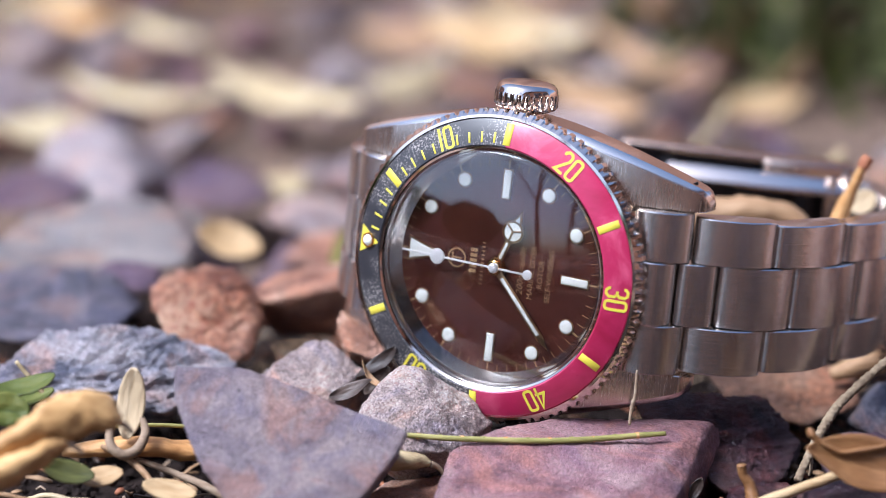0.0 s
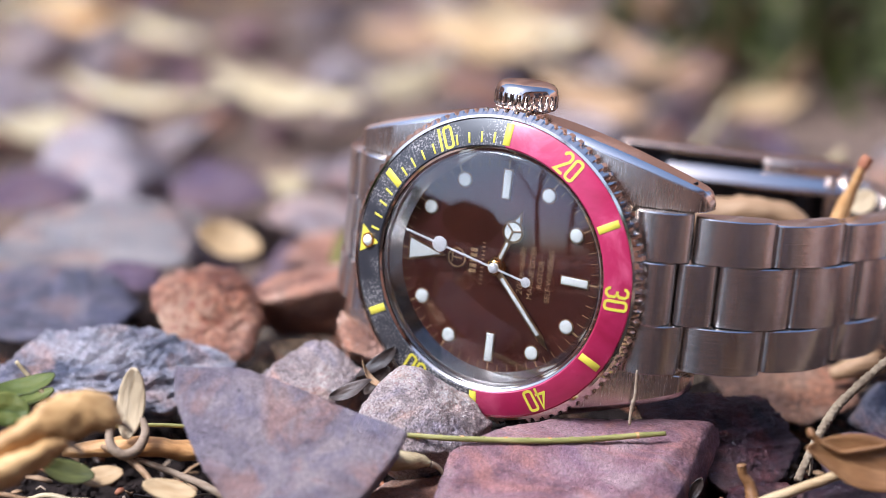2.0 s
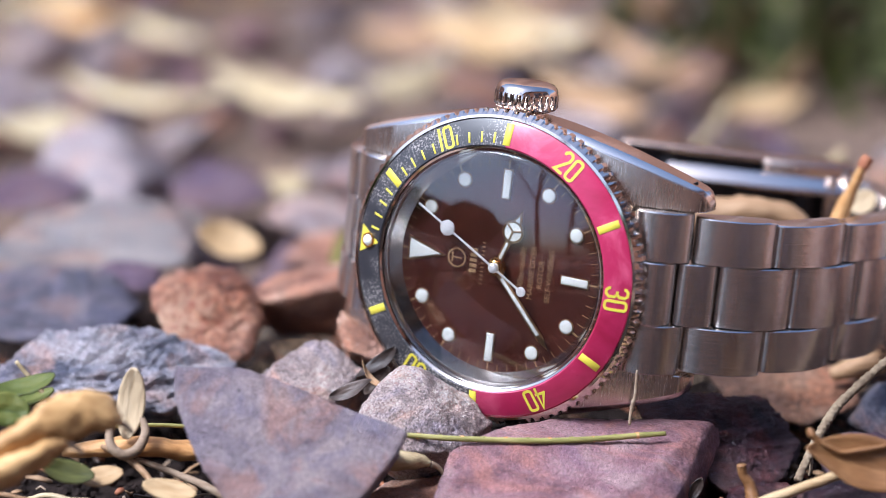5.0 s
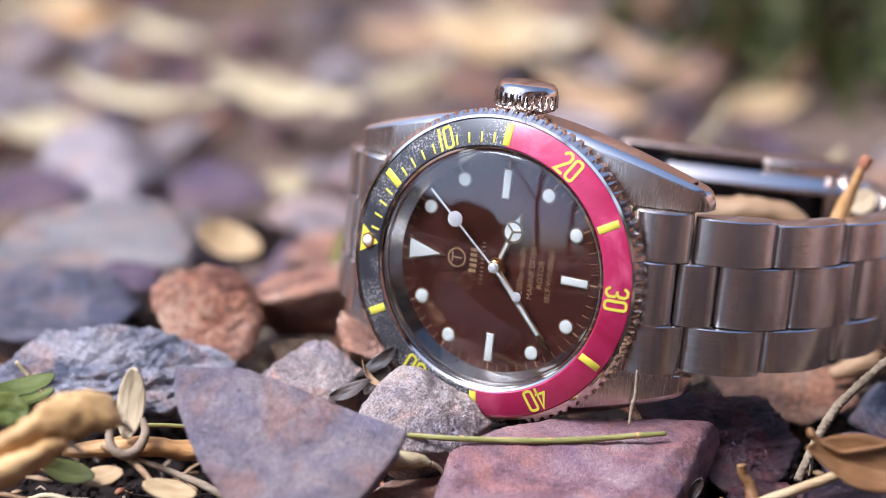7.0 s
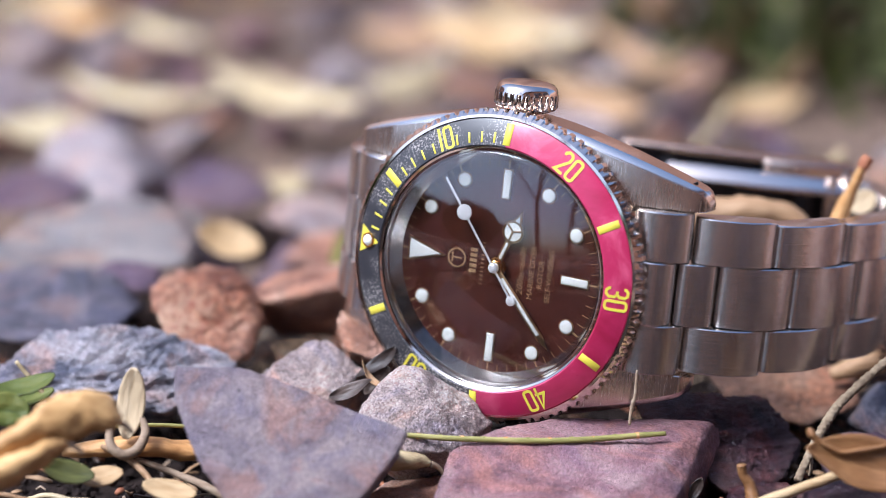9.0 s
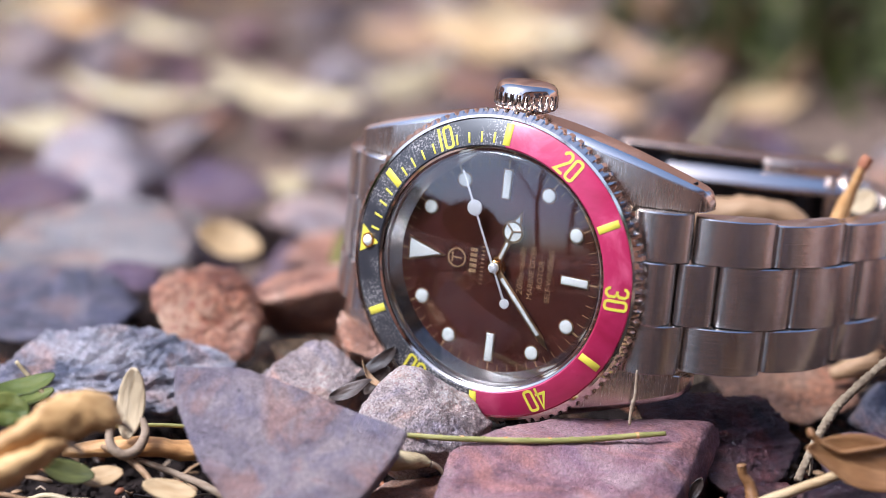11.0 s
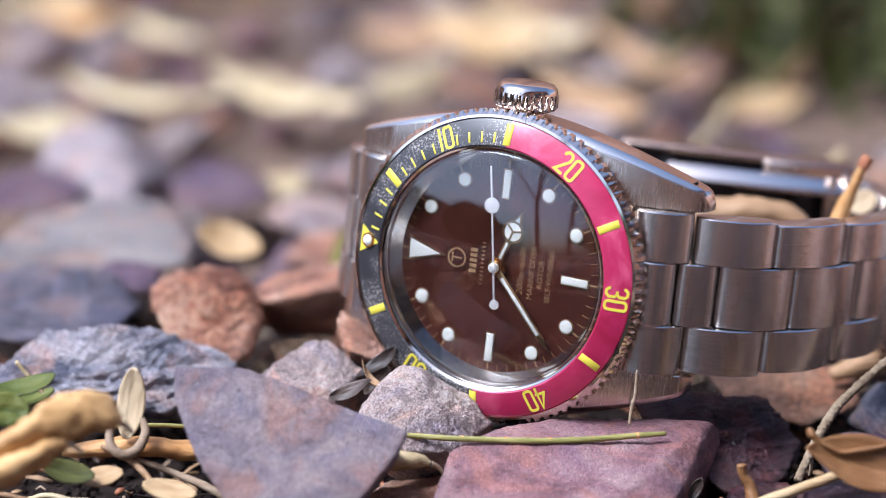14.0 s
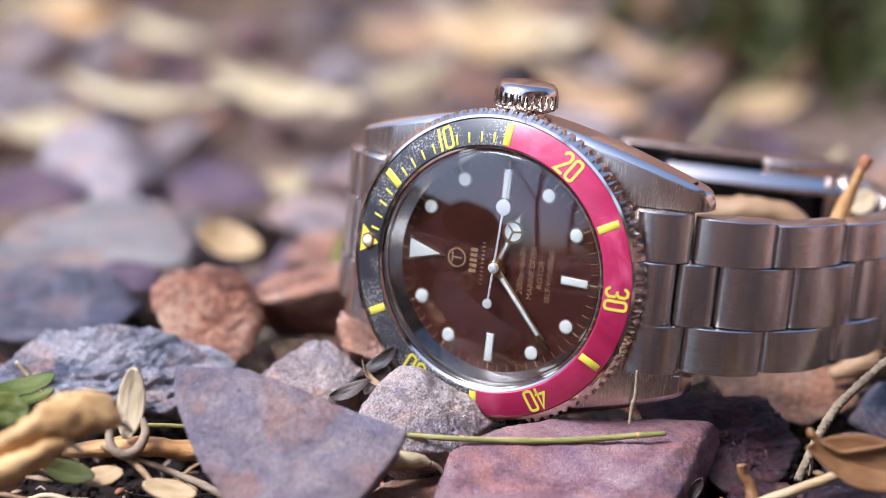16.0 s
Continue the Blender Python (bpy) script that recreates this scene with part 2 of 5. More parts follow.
def block(name, sx, sy, sz, mat, bevel=0.2, segs=2, m=None):
    """A bevelled block in mm."""
    bm = bmesh.new()
    bmesh.ops.create_cube(bm, size=1.0)
    bmesh.ops.scale(bm, vec=(sx * MM, sy * MM, sz * MM), verts=bm.verts)
    if bevel:
        bmesh.ops.bevel(bm, geom=bm.edges[:], offset=bevel * MM, segments=segs, affect="EDGES", profile=0.5)
    if m is not None:
        bmesh.ops.transform(bm, matrix=m, verts=bm.verts)
    me = bpy.data.meshes.new(name)
    bm.to_mesh(me)
    bm.free()
    me.materials.append(mat)
    return autosmooth(me, 50)


def prism(name, outline, z0, z1, mat, bevel=0.0, deg=40):
    """An outline of (x, y) in mm, raised from z0 to z1."""
    bm = bmesh.new()
    vs = [bm.verts.new((x * MM, y * MM, z0 * MM)) for x, y in outline]
    f = bm.faces.new(vs)
    up = bmesh.ops.extrude_face_region(bm, geom=[f])["geom"]
    top = [v for v in up if isinstance(v, bmesh.types.BMVert)]
    bmesh.ops.translate(bm, vec=(0, 0, (z1 - z0) * MM), verts=top)
    bmesh.ops.recalc_face_normals(bm, faces=bm.faces)
    if bevel:
        tops = set(top)
        edges = [e for e in bm.edges if e.verts[0] in tops and e.verts[1] in tops]
        bmesh.ops.bevel(bm, geom=edges, offset=bevel * MM, segments=2, affect="EDGES", profile=0.5)
    me = bpy.data.meshes.new(name)
    bm.to_mesh(me)
    bm.free()
    me.materials.append(mat)
    return autosmooth(me, deg)


def disc(r, n=32, cx=0.0, cy=0.0):
    return [(cx + r * math.cos(2 * math.pi * i / n), cy + r * math.sin(2 * math.pi * i / n)) for i in range(n)]


def writing(text, size, mat, depth=0.03, squeeze=1.0, shear=0.0, bold=0.0):
    """Raised lettering in the built-in font as a mesh, centred, size in mm."""
    cu = bpy.data.curves.new("lettering", "FONT")
    cu.body, cu.size, cu.extrude, cu.shear, cu.offset = text, size * MM, depth * MM, shear, bold * MM
    cu.align_x, cu.align_y = "CENTER", "CENTER"
    cu.resolution_u = 3
    ob = bpy.data.objects.new("lettering", cu)
    scene.collection.objects.link(ob)
    me = bpy.data.meshes.new_from_object(ob.evaluated_get(bpy.context.evaluated_depsgraph_get()))
    bpy.data.objects.remove(ob)
    bpy.data.curves.remove(cu)
    me.transform(Matrix.Diagonal((squeeze, 1, 1, 1)))
    me.materials.clear()
    me.materials.append(mat)
    return me


def tube(name, path, radii, mat, sides=12, flat=1.0, twist=0.0, wob=0.0, seed=0, fine=6, knobs=0.6):
    """A tapering tube along a smoothed path; points and radii in mm. flat squeezes its section, twist turns it on the way."""
    pts = [Vector(q) for q in path]
    n = len(pts)
    line, rads = [], []
    for i in range(n - 1):
        p0, p1, p2, p3 = pts[max(i - 1, 0)], pts[i], pts[i + 1], pts[min(i + 2, n - 1)]
        for s in range(fine):
            t = s / fine
            line.append(0.5 * (2 * p1 + (p2 - p0) * t + (2 * p0 - 5 * p1 + 4 * p2 - p3) * t * t + (3 * p1 - p0 - 3 * p2 + p3) * t ** 3))
            rads.append(radii[i] * (1 - t) + radii[i + 1] * t)
    line.append(pts[-1]), rads.append(radii[-1])
    verts, faces = [], []
    ref = Vector((0.13, 0.21, 0.97))
    for i, (c, r) in enumerate(zip(line, rads)):
        d = (line[min(i + 1, len(line) - 1)] - line[max(i - 1, 0)]).normalized()
        side = d.cross(ref).normalized()
        up = side.cross(d).normalized()
        tw = radians(twist) * i / len(line)
        for k in range(sides):
            a = 2 * math.pi * k / sides
            u, v = math.cos(a) * r, math.sin(a) * r * flat
            u, v = u * math.cos(tw) - v * math.sin(tw), u * math.sin(tw) + v * math.cos(tw)
            q = c + side * u + up * v
            if wob:
                q = q + wob * r * noise.noise_vector(q * knobs + Vector((seed, 0, 0)))
            verts.append(q * MM)
    for i in range(len(line) - 1):
        for k in range(sides):
            a, b = i * sides + k, i * sides + (k + 1) % sides
            faces.append((a, b, b + sides, a + sides))
    faces.append(tuple(range(sides - 1, -1, -1)))
    faces.append(tuple((len(line) - 1) * sides + k for k in range(sides)))
    return mesh_of(name, verts, faces, mat)


def leaf(name, length, width, mat, curl=0.6, cup=0.4, twist=0.0, thick=0.2, seed=0, blunt=0.5):
    """A leaf along x in mm, curled along and across, with a raised midrib, thickness and a wavy edge."""
    nu, nv = 22, 10
    grid = []
    for i in range(nu + 1):
        u = i / nu
        w = width * 0.5 * (math.sin(math.pi * min(max(u, 0.012), 0.988)) ** blunt)
        ang = curl * (u - 0.5) * 2
        if abs(curl) > 1e-3:
            cx, cz = math.sin(ang) / curl * length * 0.5, (1 - math.cos(ang)) / curl * length * 0.5
        else:
            cx, cz = (u - 0.5) * length, 0
        nx, nz = -math.sin(ang), math.cos(ang)
        tw = radians(twist) * (u - 0.5)
        for j in range(nv + 1):
            v = (j / nv - 0.5) * 2
            y = v * w
            h = cup * w * v * v - 0.03 * width * math.exp(-(v * 8) ** 2) + 0.03 * width * noise.noise(Vector((u * 5 + seed * 3.1, v * 2, seed)))
            y, h = y * math.cos(tw) - h * math.sin(tw), y * math.sin(tw) + h * math.cos(tw)
            grid.append((cx + nx * h, y, cz + nz * h, nx, nz))
    verts = [(x * MM, y * MM, z * MM) for x, y, z, a, b in grid] + [((x - a * thick) * MM, y * MM, (z - b * thick) * MM) for x, y, z, a, b in grid]
    faces, off = [], (nu + 1) * (nv + 1)
    idx = lambda i, j: i * (nv + 1) + j
    for i in range(nu):
        for j in range(nv):
            q = (idx(i, j), idx(i + 1, j), idx(i + 1, j + 1), idx(i, j + 1))
            faces.append(q)
            faces.append(tuple(off + k for k in reversed(q)))
    rim = [idx(i, 0) for i in range(nu)] + [idx(nu, j) for j in range(nv)] + [idx(i, nv) for i in range(nu, 0, -1)] + [idx(0, j) for j in range(nv, 0, -1)]
    for a, b in zip(rim, rim[1:] + rim[:1]):
        faces.append((b, a, off + a, off + b))
    return mesh_of(name, verts, faces, mat)


ICO = {}


def sphere_dirs(level):
    if level not in ICO:
        bm = bmesh.new()
        bmesh.ops.create_icosphere(bm, subdivisions=level, radius=1.0)
        bm.verts.ensure_lookup_table()
        ICO[level] = (np.array([v.co[:] for v in bm.verts]), [tuple(v.index for v in f.verts) for f in bm.faces])
        bm.free()
    return ICO[level]


def stone_mesh(name, corners, mat, level=5, sharp=26, rough=0.35, seed=0, ledge=0.0, strata=False):
    """A broken stone in mm: the body that its corners span, with worn edges, chips, ledges and a gritty face.
    Returns the mesh, about the corners' middle, and that middle."""
    pts = np.array(corners, float)
    mid = (pts.min(0) + pts.max(0)) / 2
    half = np.maximum((pts.max(0) - pts.min(0)) / 2, 0.5)
    bm = bmesh.new()
    for q in (pts - mid) / half:
        bm.verts.new(q)
    bmesh.ops.convex_hull(bm, input=bm.verts)
    bm.normal_update()
    centre = np.mean([v.co[:] for v in bm.verts if v.link_faces], axis=0)
    planes = []
    for f in bm.faces:
        nrm = np.array(f.normal[:])
        d = nrm @ (np.array(f.verts[0].co[:]) - centre)
        if d < 0:
            nrm, d = -nrm, -d
        if d > 1e-3 and f.calc_area() > 1e-4:
            planes.append(nrm / d)
    bm.free()
    dirs, faces = sphere_dirs(level)
    g = np.clip(dirs @ np.array(planes).T, 0, None)
    r = np.power((g ** sharp).sum(1), -1.0 / sharp)
    v = (centre + dirs * r[:, None]) * half
    out = dirs / half
    out /= np.linalg.norm(out, axis=1)[:, None]
    size = float(half.mean())
    sh = Vector((seed * 3.7, seed * 1.3, seed * 2.1))
    res = []
    for q, o in zip(v, out):
        p = Vector(q) + sh
        if strata:
            p = Vector((p.x * 0.4, p.y * 0.5, p.z * 1.5))
        a = noise.fractal(p * (1.1 / size), 1.0, 2.1, 3)
        chip = noise.cell(p * (1.7 / size) + 0.4 * noise.noise_vector(p * (2.0 / size))) * 0.35
        b = noise.fractal(p * 0.55, 0.8, 2.0, 4)
        c = noise.ridged_multi_fractal(p * 0.9, 0.9, 2.0, 3, 1.0, 2.0) - 1.2
        h = rough * (0.16 * size * a * 0.7 + 0.09 * size * chip + 0.75 * b + 0.3 * c)
        h += rough * 0.55 * noise.fractal(p * 1.7, 0.8, 2.0, 3)
        if ledge:
            s = (q[2] + 0.8 * noise.noise(p * 0.25)) / 1.7
            h += ledge * (abs((s % 1.0) - 0.5) - 0.25)
        res.append((Vector(q) + Vector(o) * h) * MM)
    return mesh_of(name, res, faces, mat), mid


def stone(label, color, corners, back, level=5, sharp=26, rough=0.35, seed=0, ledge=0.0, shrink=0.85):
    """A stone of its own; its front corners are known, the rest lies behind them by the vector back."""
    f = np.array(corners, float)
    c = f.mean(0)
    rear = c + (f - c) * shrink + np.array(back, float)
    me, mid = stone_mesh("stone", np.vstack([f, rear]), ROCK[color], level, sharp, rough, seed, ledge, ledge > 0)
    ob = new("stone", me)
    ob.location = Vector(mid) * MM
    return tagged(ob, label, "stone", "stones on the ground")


# ---------------------------------------------------------------- ground
def ground():
    """One sheet of soil, uneven near the watch and reaching the horizon."""
    verts, faces = [], []
    rings = [0, 20, 40, 60, 80, 100, 130, 160, 200, 250, 320, 400, 520, 700, 1000, 2000, 6000, 30000, 200000, 1500000]
    n = 72
    for r in rings:
        for i in range(n):
            a = 2 * math.pi * i / n
            p = Vector((r * math.cos(a), r * math.sin(a) + 60, 0))
            z = -8 + (2.0 * noise.fractal(p * 0.03, 1.0, 2.0, 4) if r < 1200 else 0)
            verts.append((p.x * MM, p.y * MM, z * MM))
    for i in range(len(rings) - 1):
        for k in range(n):
            a, b = i * n + k, i * n + (k + 1) % n
            faces.append((a, b, b + n, a + n))
    me = mesh_of("ground", verts, faces, SOIL)
    me.materials.append(shade_soil.m)
    # faces round the watch take the near-black soil as painted gap shade
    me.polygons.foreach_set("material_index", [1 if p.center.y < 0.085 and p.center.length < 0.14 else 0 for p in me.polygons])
    return tagged(new("ground", me), "brown gravelly soil strewn with stones and dry litter", "ground", kind="structure")


ground()

# ---------------------------------------------------------------- the watch
# its space: x to three o'clock, y to twelve, z out of the dial; dial at z = 0
watch = tagged(new("wristwatch"), "steel diver's watch, brown dial, red and black bezel, lying on stones", "watch")
watch.matrix_world = pose(0, 0, 0.0225, 59.31, -84.02, 4.1)


def case():
    """Round middle with four lugs that curve down, bevelled along the outer edge."""
    bm = bmesh.new()
    prof = [(18.8, -0.35), (18.8, -5.6), (17.4, -7.6), (15.0, -9.0)]
    n = 96
    rings = [[bm.verts.new((r * math.sin(2 * math.pi * i / n) * MM, r * math.cos(2 * math.pi * i / n) * MM, z * MM)) for i in range(n)] for r, z in prof[:4]]
    for a, b in zip(rings, rings[1:]):
        for i in range(n):
            bm.faces.new((a[i], a[(i + 1) % n], b[(i + 1) % n], b[i]))
    bm.faces.new(rings[0])
    bm.faces.new(list(reversed(rings[-1])))
    bmesh.ops.recalc_face_normals(bm, faces=bm.faces)
    me = bpy.data.meshes.new("case")
    bm.to_mesh(me)
    bm.free()
    me.materials.append(BRUSHED_Y)
    return autosmooth(me, 28)


def lug(sx, sy):
    """One lug, from the case's middle to its rounded tip: brushed top, polished bevel, satin flank."""
    bm = bmesh.new()
    sec, n = [], 44
    for i in range(n):
        u = i / (n - 1)
        y = 1.0 + 23.2 * u
        xo = 18.9 - 6.2 * (u ** 1.5)
        xi = 10.25
        zt = -0.45 - 5.4 * u ** 2.1
        zb = -6.0 - 3.0 * u ** 1.5
        end = max(0.0, (u - 0.93) / 0.07)
        soft = 1 - math.sqrt(max(0.0, 1 - end * end))
        xo, xi, zt, zb = xo - 0.9 * soft, xi + 0.25 * soft, zt - 0.9 * soft, zb + 0.8 * soft
        bev = 0.6 + 0.35 * math.sin(math.pi * min(u * 1.05, 1.0))
        ring = [(xi, zb), (xo - 0.5, zb), (xo, zb + 0.5), (xo, zt - bev), (xo - 0.12, zt - 0.72 * bev), (xo - 0.75 * bev, zt - 0.1), (xo - bev, zt), (xi + 0.15, zt), (xi, zt - 0.15)]
        sec.append([bm.verts.new((x * sx * MM, y * sy * MM, z * MM)) for x, z in ring])
    k = len(ring)
    kinds = {2: 1, 3: 2, 4: 2, 5: 2}
    for a, b in zip(sec, sec[1:]):
        for q in range(k):
            bm.faces.new((a[q], a[(q + 1) % k], b[(q + 1) % k], b[q])).material_index = kinds[q] if q in kinds else 0
    bm.faces.new(sec[0])
    bm.faces.new(sec[-1]).material_index = 2
    bmesh.ops.recalc_face_normals(bm, faces=bm.faces)
    me = bpy.data.meshes.new("lug")
    bm.to_mesh(me)
    bm.free()
    for m in (LUG_STEEL, FLANK_STEEL, SATIN):
        me.materials.append(m)
    return autosmooth(me, 24)


case_ob = part("case", case(), BRUSHED_Y, watch, "brushed steel case with curved lugs")
for sx in (1, -1):
    for sy in (1, -1):
        part("lug", lug(sx, sy), LUG_STEEL, case_ob)
        # a near-black plug paints the hole's shade
        pin = part("lug_hole", lathe("lug_hole", [(0, 0.03), (0.55, 0.03), (0.55, -0.6), (0, -0.6)], HOLLOW_SHADE, 20), HOLLOW_SHADE, case_ob)
        pin.matrix_local = Matrix.Translation((13.58 * sx * MM, 21.6 * sy * MM, -6.6 * MM)) @ pose(0, 0, 0, 0, 90 * sx, -19 * sx * sy)


def coin_edge():
    """The bezel's ring with its notched rim."""
    teeth, per = 90, 10
    n = teeth * per
    prof = [(15.0, 2.55), (15.25, 2.75), (15.3, 2.2), (18.55, 1.75), (18.7, 2.0), (19.05, 1.9), (19.4, 1.5), (19.7, 1.15), (19.75, 0.1), (19.4, -0.3), (15.0, -0.3)]
    cut = [0, 0, 0, 0, 0, 0, 0.03, 0.42, 0.5, 0.3, 0]
    verts, faces, k = [], [], len(prof)
    for i in range(n):
        a = 2 * math.pi * i / n
        s = (0, 0, 0, 0, 0.45, 0.9, 1, 0.9, 0.45, 0)[i % per]
        for (r, z), c in zip(prof, cut):
            rr = r - c * s
            verts.append((rr * math.sin(a) * MM, rr * math.cos(a) * MM, z * MM))
    for i in range(n):
        for j in range(k):
            faces.append((i * k + j, i * k + (j + 1) % k, ((i + 1) % n) * k + (j + 1) % k, ((i + 1) % n) * k + j))
    return autosmooth(mesh_of("bezel", verts, faces, POLISHED), 32)


TURN = 1.5
bezel = part("bezel", coin_edge(), POLISHED, watch, "steel rotating bezel with notched rim")
bezel.matrix_local = pose(0, 0, 0, 0, 0, -TURN)
INS = [(15.28, 2.15), (15.3, 2.78), (15.45, 2.86), (18.4, 2.02), (18.55, 1.9), (18.55, 1.6)]
part("red_insert", lathe("red_insert", INS, MAGENTA, 90, 90, 270), MAGENTA, bezel, "faded magenta half of the bezel insert")
part("black_insert", lathe("black_insert", INS, BLACK, 90, -90, 90), BLACK, bezel, "worn black half of the bezel insert")
SLOPE = math.degrees(math.atan2(0.84, 2.95))


def on_insert(ob, minute, r=16.93, lift=0.02):
    """Lays a part on the sloping insert at a minute, its top outward."""
    a = -minute * 6
    z = 2.86 - (r - 15.45) * 0.285 + lift
    ob.matrix_local = pose(0, 0, 0, 0, 0, a) @ Matrix.Translation((0, r * MM, z * MM)) @ pose(0, 0, 0, -SLOPE, 0, 0)


bar_me = block("minute_bar", 0.95, 2.75, 0.06, YELLOW, 0.02, 1)
tick_me = block("minute_tick", 0.26, 1.35, 0.06, YELLOW, 0.02, 1)
for mi in (5, 15, 25, 35, 45, 55):
    on_insert(part("minute_bar", bar_me, YELLOW, bezel), mi)
for mi in range(1, 15):
    if mi not in (5, 10):
        on_insert(part("minute_tick", tick_me, YELLOW, bezel), mi, 16.35)


def round_box(w, h, r, n=5):
    """An outline of a box with rounded corners, anticlockwise."""
    out = []
    for cx, cy, a0 in ((w / 2 - r, h / 2 - r, 0), (-w / 2 + r, h / 2 - r, 90), (-w / 2 + r, -h / 2 + r, 180), (w / 2 - r, -h / 2 + r, 270)):
        out += [(cx + r * math.cos(radians(a0 + 90 * k / n)), cy + r * math.sin(radians(a0 + 90 * k / n))) for k in range(n + 1)]
    return out


def stroke(points, w, z1):
    """A painted line of even width through (x, y) points in mm, mitred at the bends, as vertices and faces."""
    closed = points[0] == points[-1]
    p = [Vector(q) for q in (points[:-1] if closed else points)]
    n, verts, faces = len(p), [], []
    for i, q in enumerate(p):
        a = (q - p[i - 1]).normalized() if closed or i else None
        b = (p[(i + 1) % n] - q).normalized() if closed or i < n - 1 else None
        a, b = a or b, b or a
        t = (a + b).normalized()
        m = Vector((-t.y, t.x)) * (w / 2 / max(0.5, t.dot(a)))
        for side in (m, -m):
            verts += [((q + side).x, (q + side).y, 0.0), ((q + side).x, (q + side).y, z1)]
    for i in range(n if closed else n - 1):
        o, e = 4 * i, 4 * ((i + 1) % n)
        faces += [(o + 1, o + 3, e + 3, e + 1), (o, o + 1, e + 1, e), (o + 3, o + 2, e + 2, e + 3)]
    return verts, faces


H, D = 1.32, 0.52
ZERO = round_box(2 * D, 2 * H, 0.36)
FIGURES = {
    "0": [ZERO + ZERO[:1]],
    "1": [[(0, -H - 0.14), (0, H + 0.14)]],
    "2": [[(-D, H - 0.55), (-D, H - 0.3), (-D + 0.3, H), (D - 0.3, H), (D, H - 0.3), (D, 0.42), (-D, -H), (D + 0.14, -H)]],
    "3": [[(-D, H - 0.5), (-D, H - 0.3), (-D + 0.3, H), (D - 0.3, H), (D, H - 0.3), (D, 0.32), (D - 0.3, 0.02), (-0.2, 0.02)], [(D - 0.3, 0.02), (D, -0.28), (D, -H + 0.3), (D - 0.3, -H), (-D + 0.3, -H), (-D, -H + 0.3), (-D, -H + 0.5)]],
    "4": [[(D - 0.12, -H - 0.14), (D - 0.12, H), (-D, -0.55), (D + 0.2, -0.55)]],
    "5": [[(D, H), (-D, H), (-D, 0.15), (D - 0.3, 0.15), (D, -0.15), (D, -H + 0.3), (D - 0.3, -H), (-D + 0.3, -H), (-D, -H + 0.35)]],
}


def numeral(text):
    """Two narrow squared figures in even painted strokes."""
    verts, faces = [], []
    for ch, off in zip(text, (-0.56 if text[0] == "1" else -0.80, 0.62 if text[0] == "1" else 0.80)):
        for line in FIGURES[ch]:
            v, f = stroke(line, 0.34, 0.045)
            o = len(verts)
            verts += [((x + off) * MM, y * MM, z * MM) for x, y, z in v]
            faces += [tuple(o + k for k in q) for q in f]
    return autosmooth(mesh_of("numeral", verts, faces, YELLOW), 30)


for mi in (10, 20, 30, 40, 50):
    on_insert(part("numeral", numeral(str(mi)), YELLOW, bezel), mi, 16.95, 0.0)
on_insert(part("zero_triangle", prism("zero_triangle", [(-1.75, 1.35), (1.75, 1.35), (0, -1.5)], -0.03, 0.05, YELLOW), YELLOW, bezel, "yellow zero triangle"), 0)
pip = part("pip", lathe("pip", [(0, 0.62), (0.35, 0.58), (0.62, 0.38), (0.74, 0.1), (0.74, 0), (0, 0)], LUME, 28), LUME, bezel, "raised white luminous pip")
on_insert(pip, 0, 17.0)
ring = part("pip_ring", lathe("pip_ring", [(0.72, 0.0), (0.74, 0.28), (0.92, 0.28), (1.0, 0.0)], GOLD, 28), GOLD, bezel, "gold ring of the pip")
on_insert(ring, 0, 17.0)

# rehaut, dial and its marks
part("rehaut", lathe("rehaut", [(13.3, -0.1), (13.3, 0.08), (14.3, 1.45), (14.36, 1.42), (14.42, 1.6), (14.92, 2.3), (15.02, 2.5), (15.02, -0.25)], FLANGE_STEEL, 160), FLANGE_STEEL, watch, "steel flange round the dial")
dial = part("dial", lathe("dial", [(0, 0), (14.0, 0), (14.0, -0.3), (0, -0.3)], DIAL, 128), DIAL, watch, "glossy dark brown dial")
dot_ring = lathe("dot_surround", [(0, 0.02), (1.02, 0.02), (1.02, 0.08), (1.0, 0.12), (0.84, 0.12), (0.84, 0.05)], GILT, 40)
dot_lume = lathe("hour_dot", [(0, 0.26), (0.5, 0.25), (0.74, 0.2), (0.86, 0.08), (0.86, 0.0), (0, 0)], LUME, 40)
for h in (1, 2, 4, 5, 7, 8, 10, 11):
    a = radians(30 * h)
    dot = part("hour_dot", dot_lume, LUME, dial)
    dot.location = (11.45 * math.sin(a) * MM, 11.45 * math.cos(a) * MM, 0.02 * MM)
    rim = part("dot_surround", dot_ring, GILT, dial)
    rim.location = (11.45 * math.sin(a) * MM, 11.45 * math.cos(a) * MM, 0)


def frame_mesh(name, outer, inner, z0, z1, mat):
    """A flat frame between two outlines with the same number of corners."""
    n = len(outer)
    verts = [(x * MM, y * MM, z * MM) for z in (z0, z1) for ol in (outer, inner) for x, y in ol]
    faces = []
    for i in range(n):
        j = (i + 1) % n
        faces += [(2 * n + i, 2 * n + j, 3 * n + j, 3 * n + i), (i, j, 2 * n + j, 2 * n + i), (n + j, n + i, 3 * n + i, 3 * n + j)]
    return mesh_of(name, verts, faces, mat, False)


def rect(w, h):
    return [(-w / 2, -h / 2), (w / 2, -h / 2), (w / 2, h / 2), (-w / 2, h / 2)]


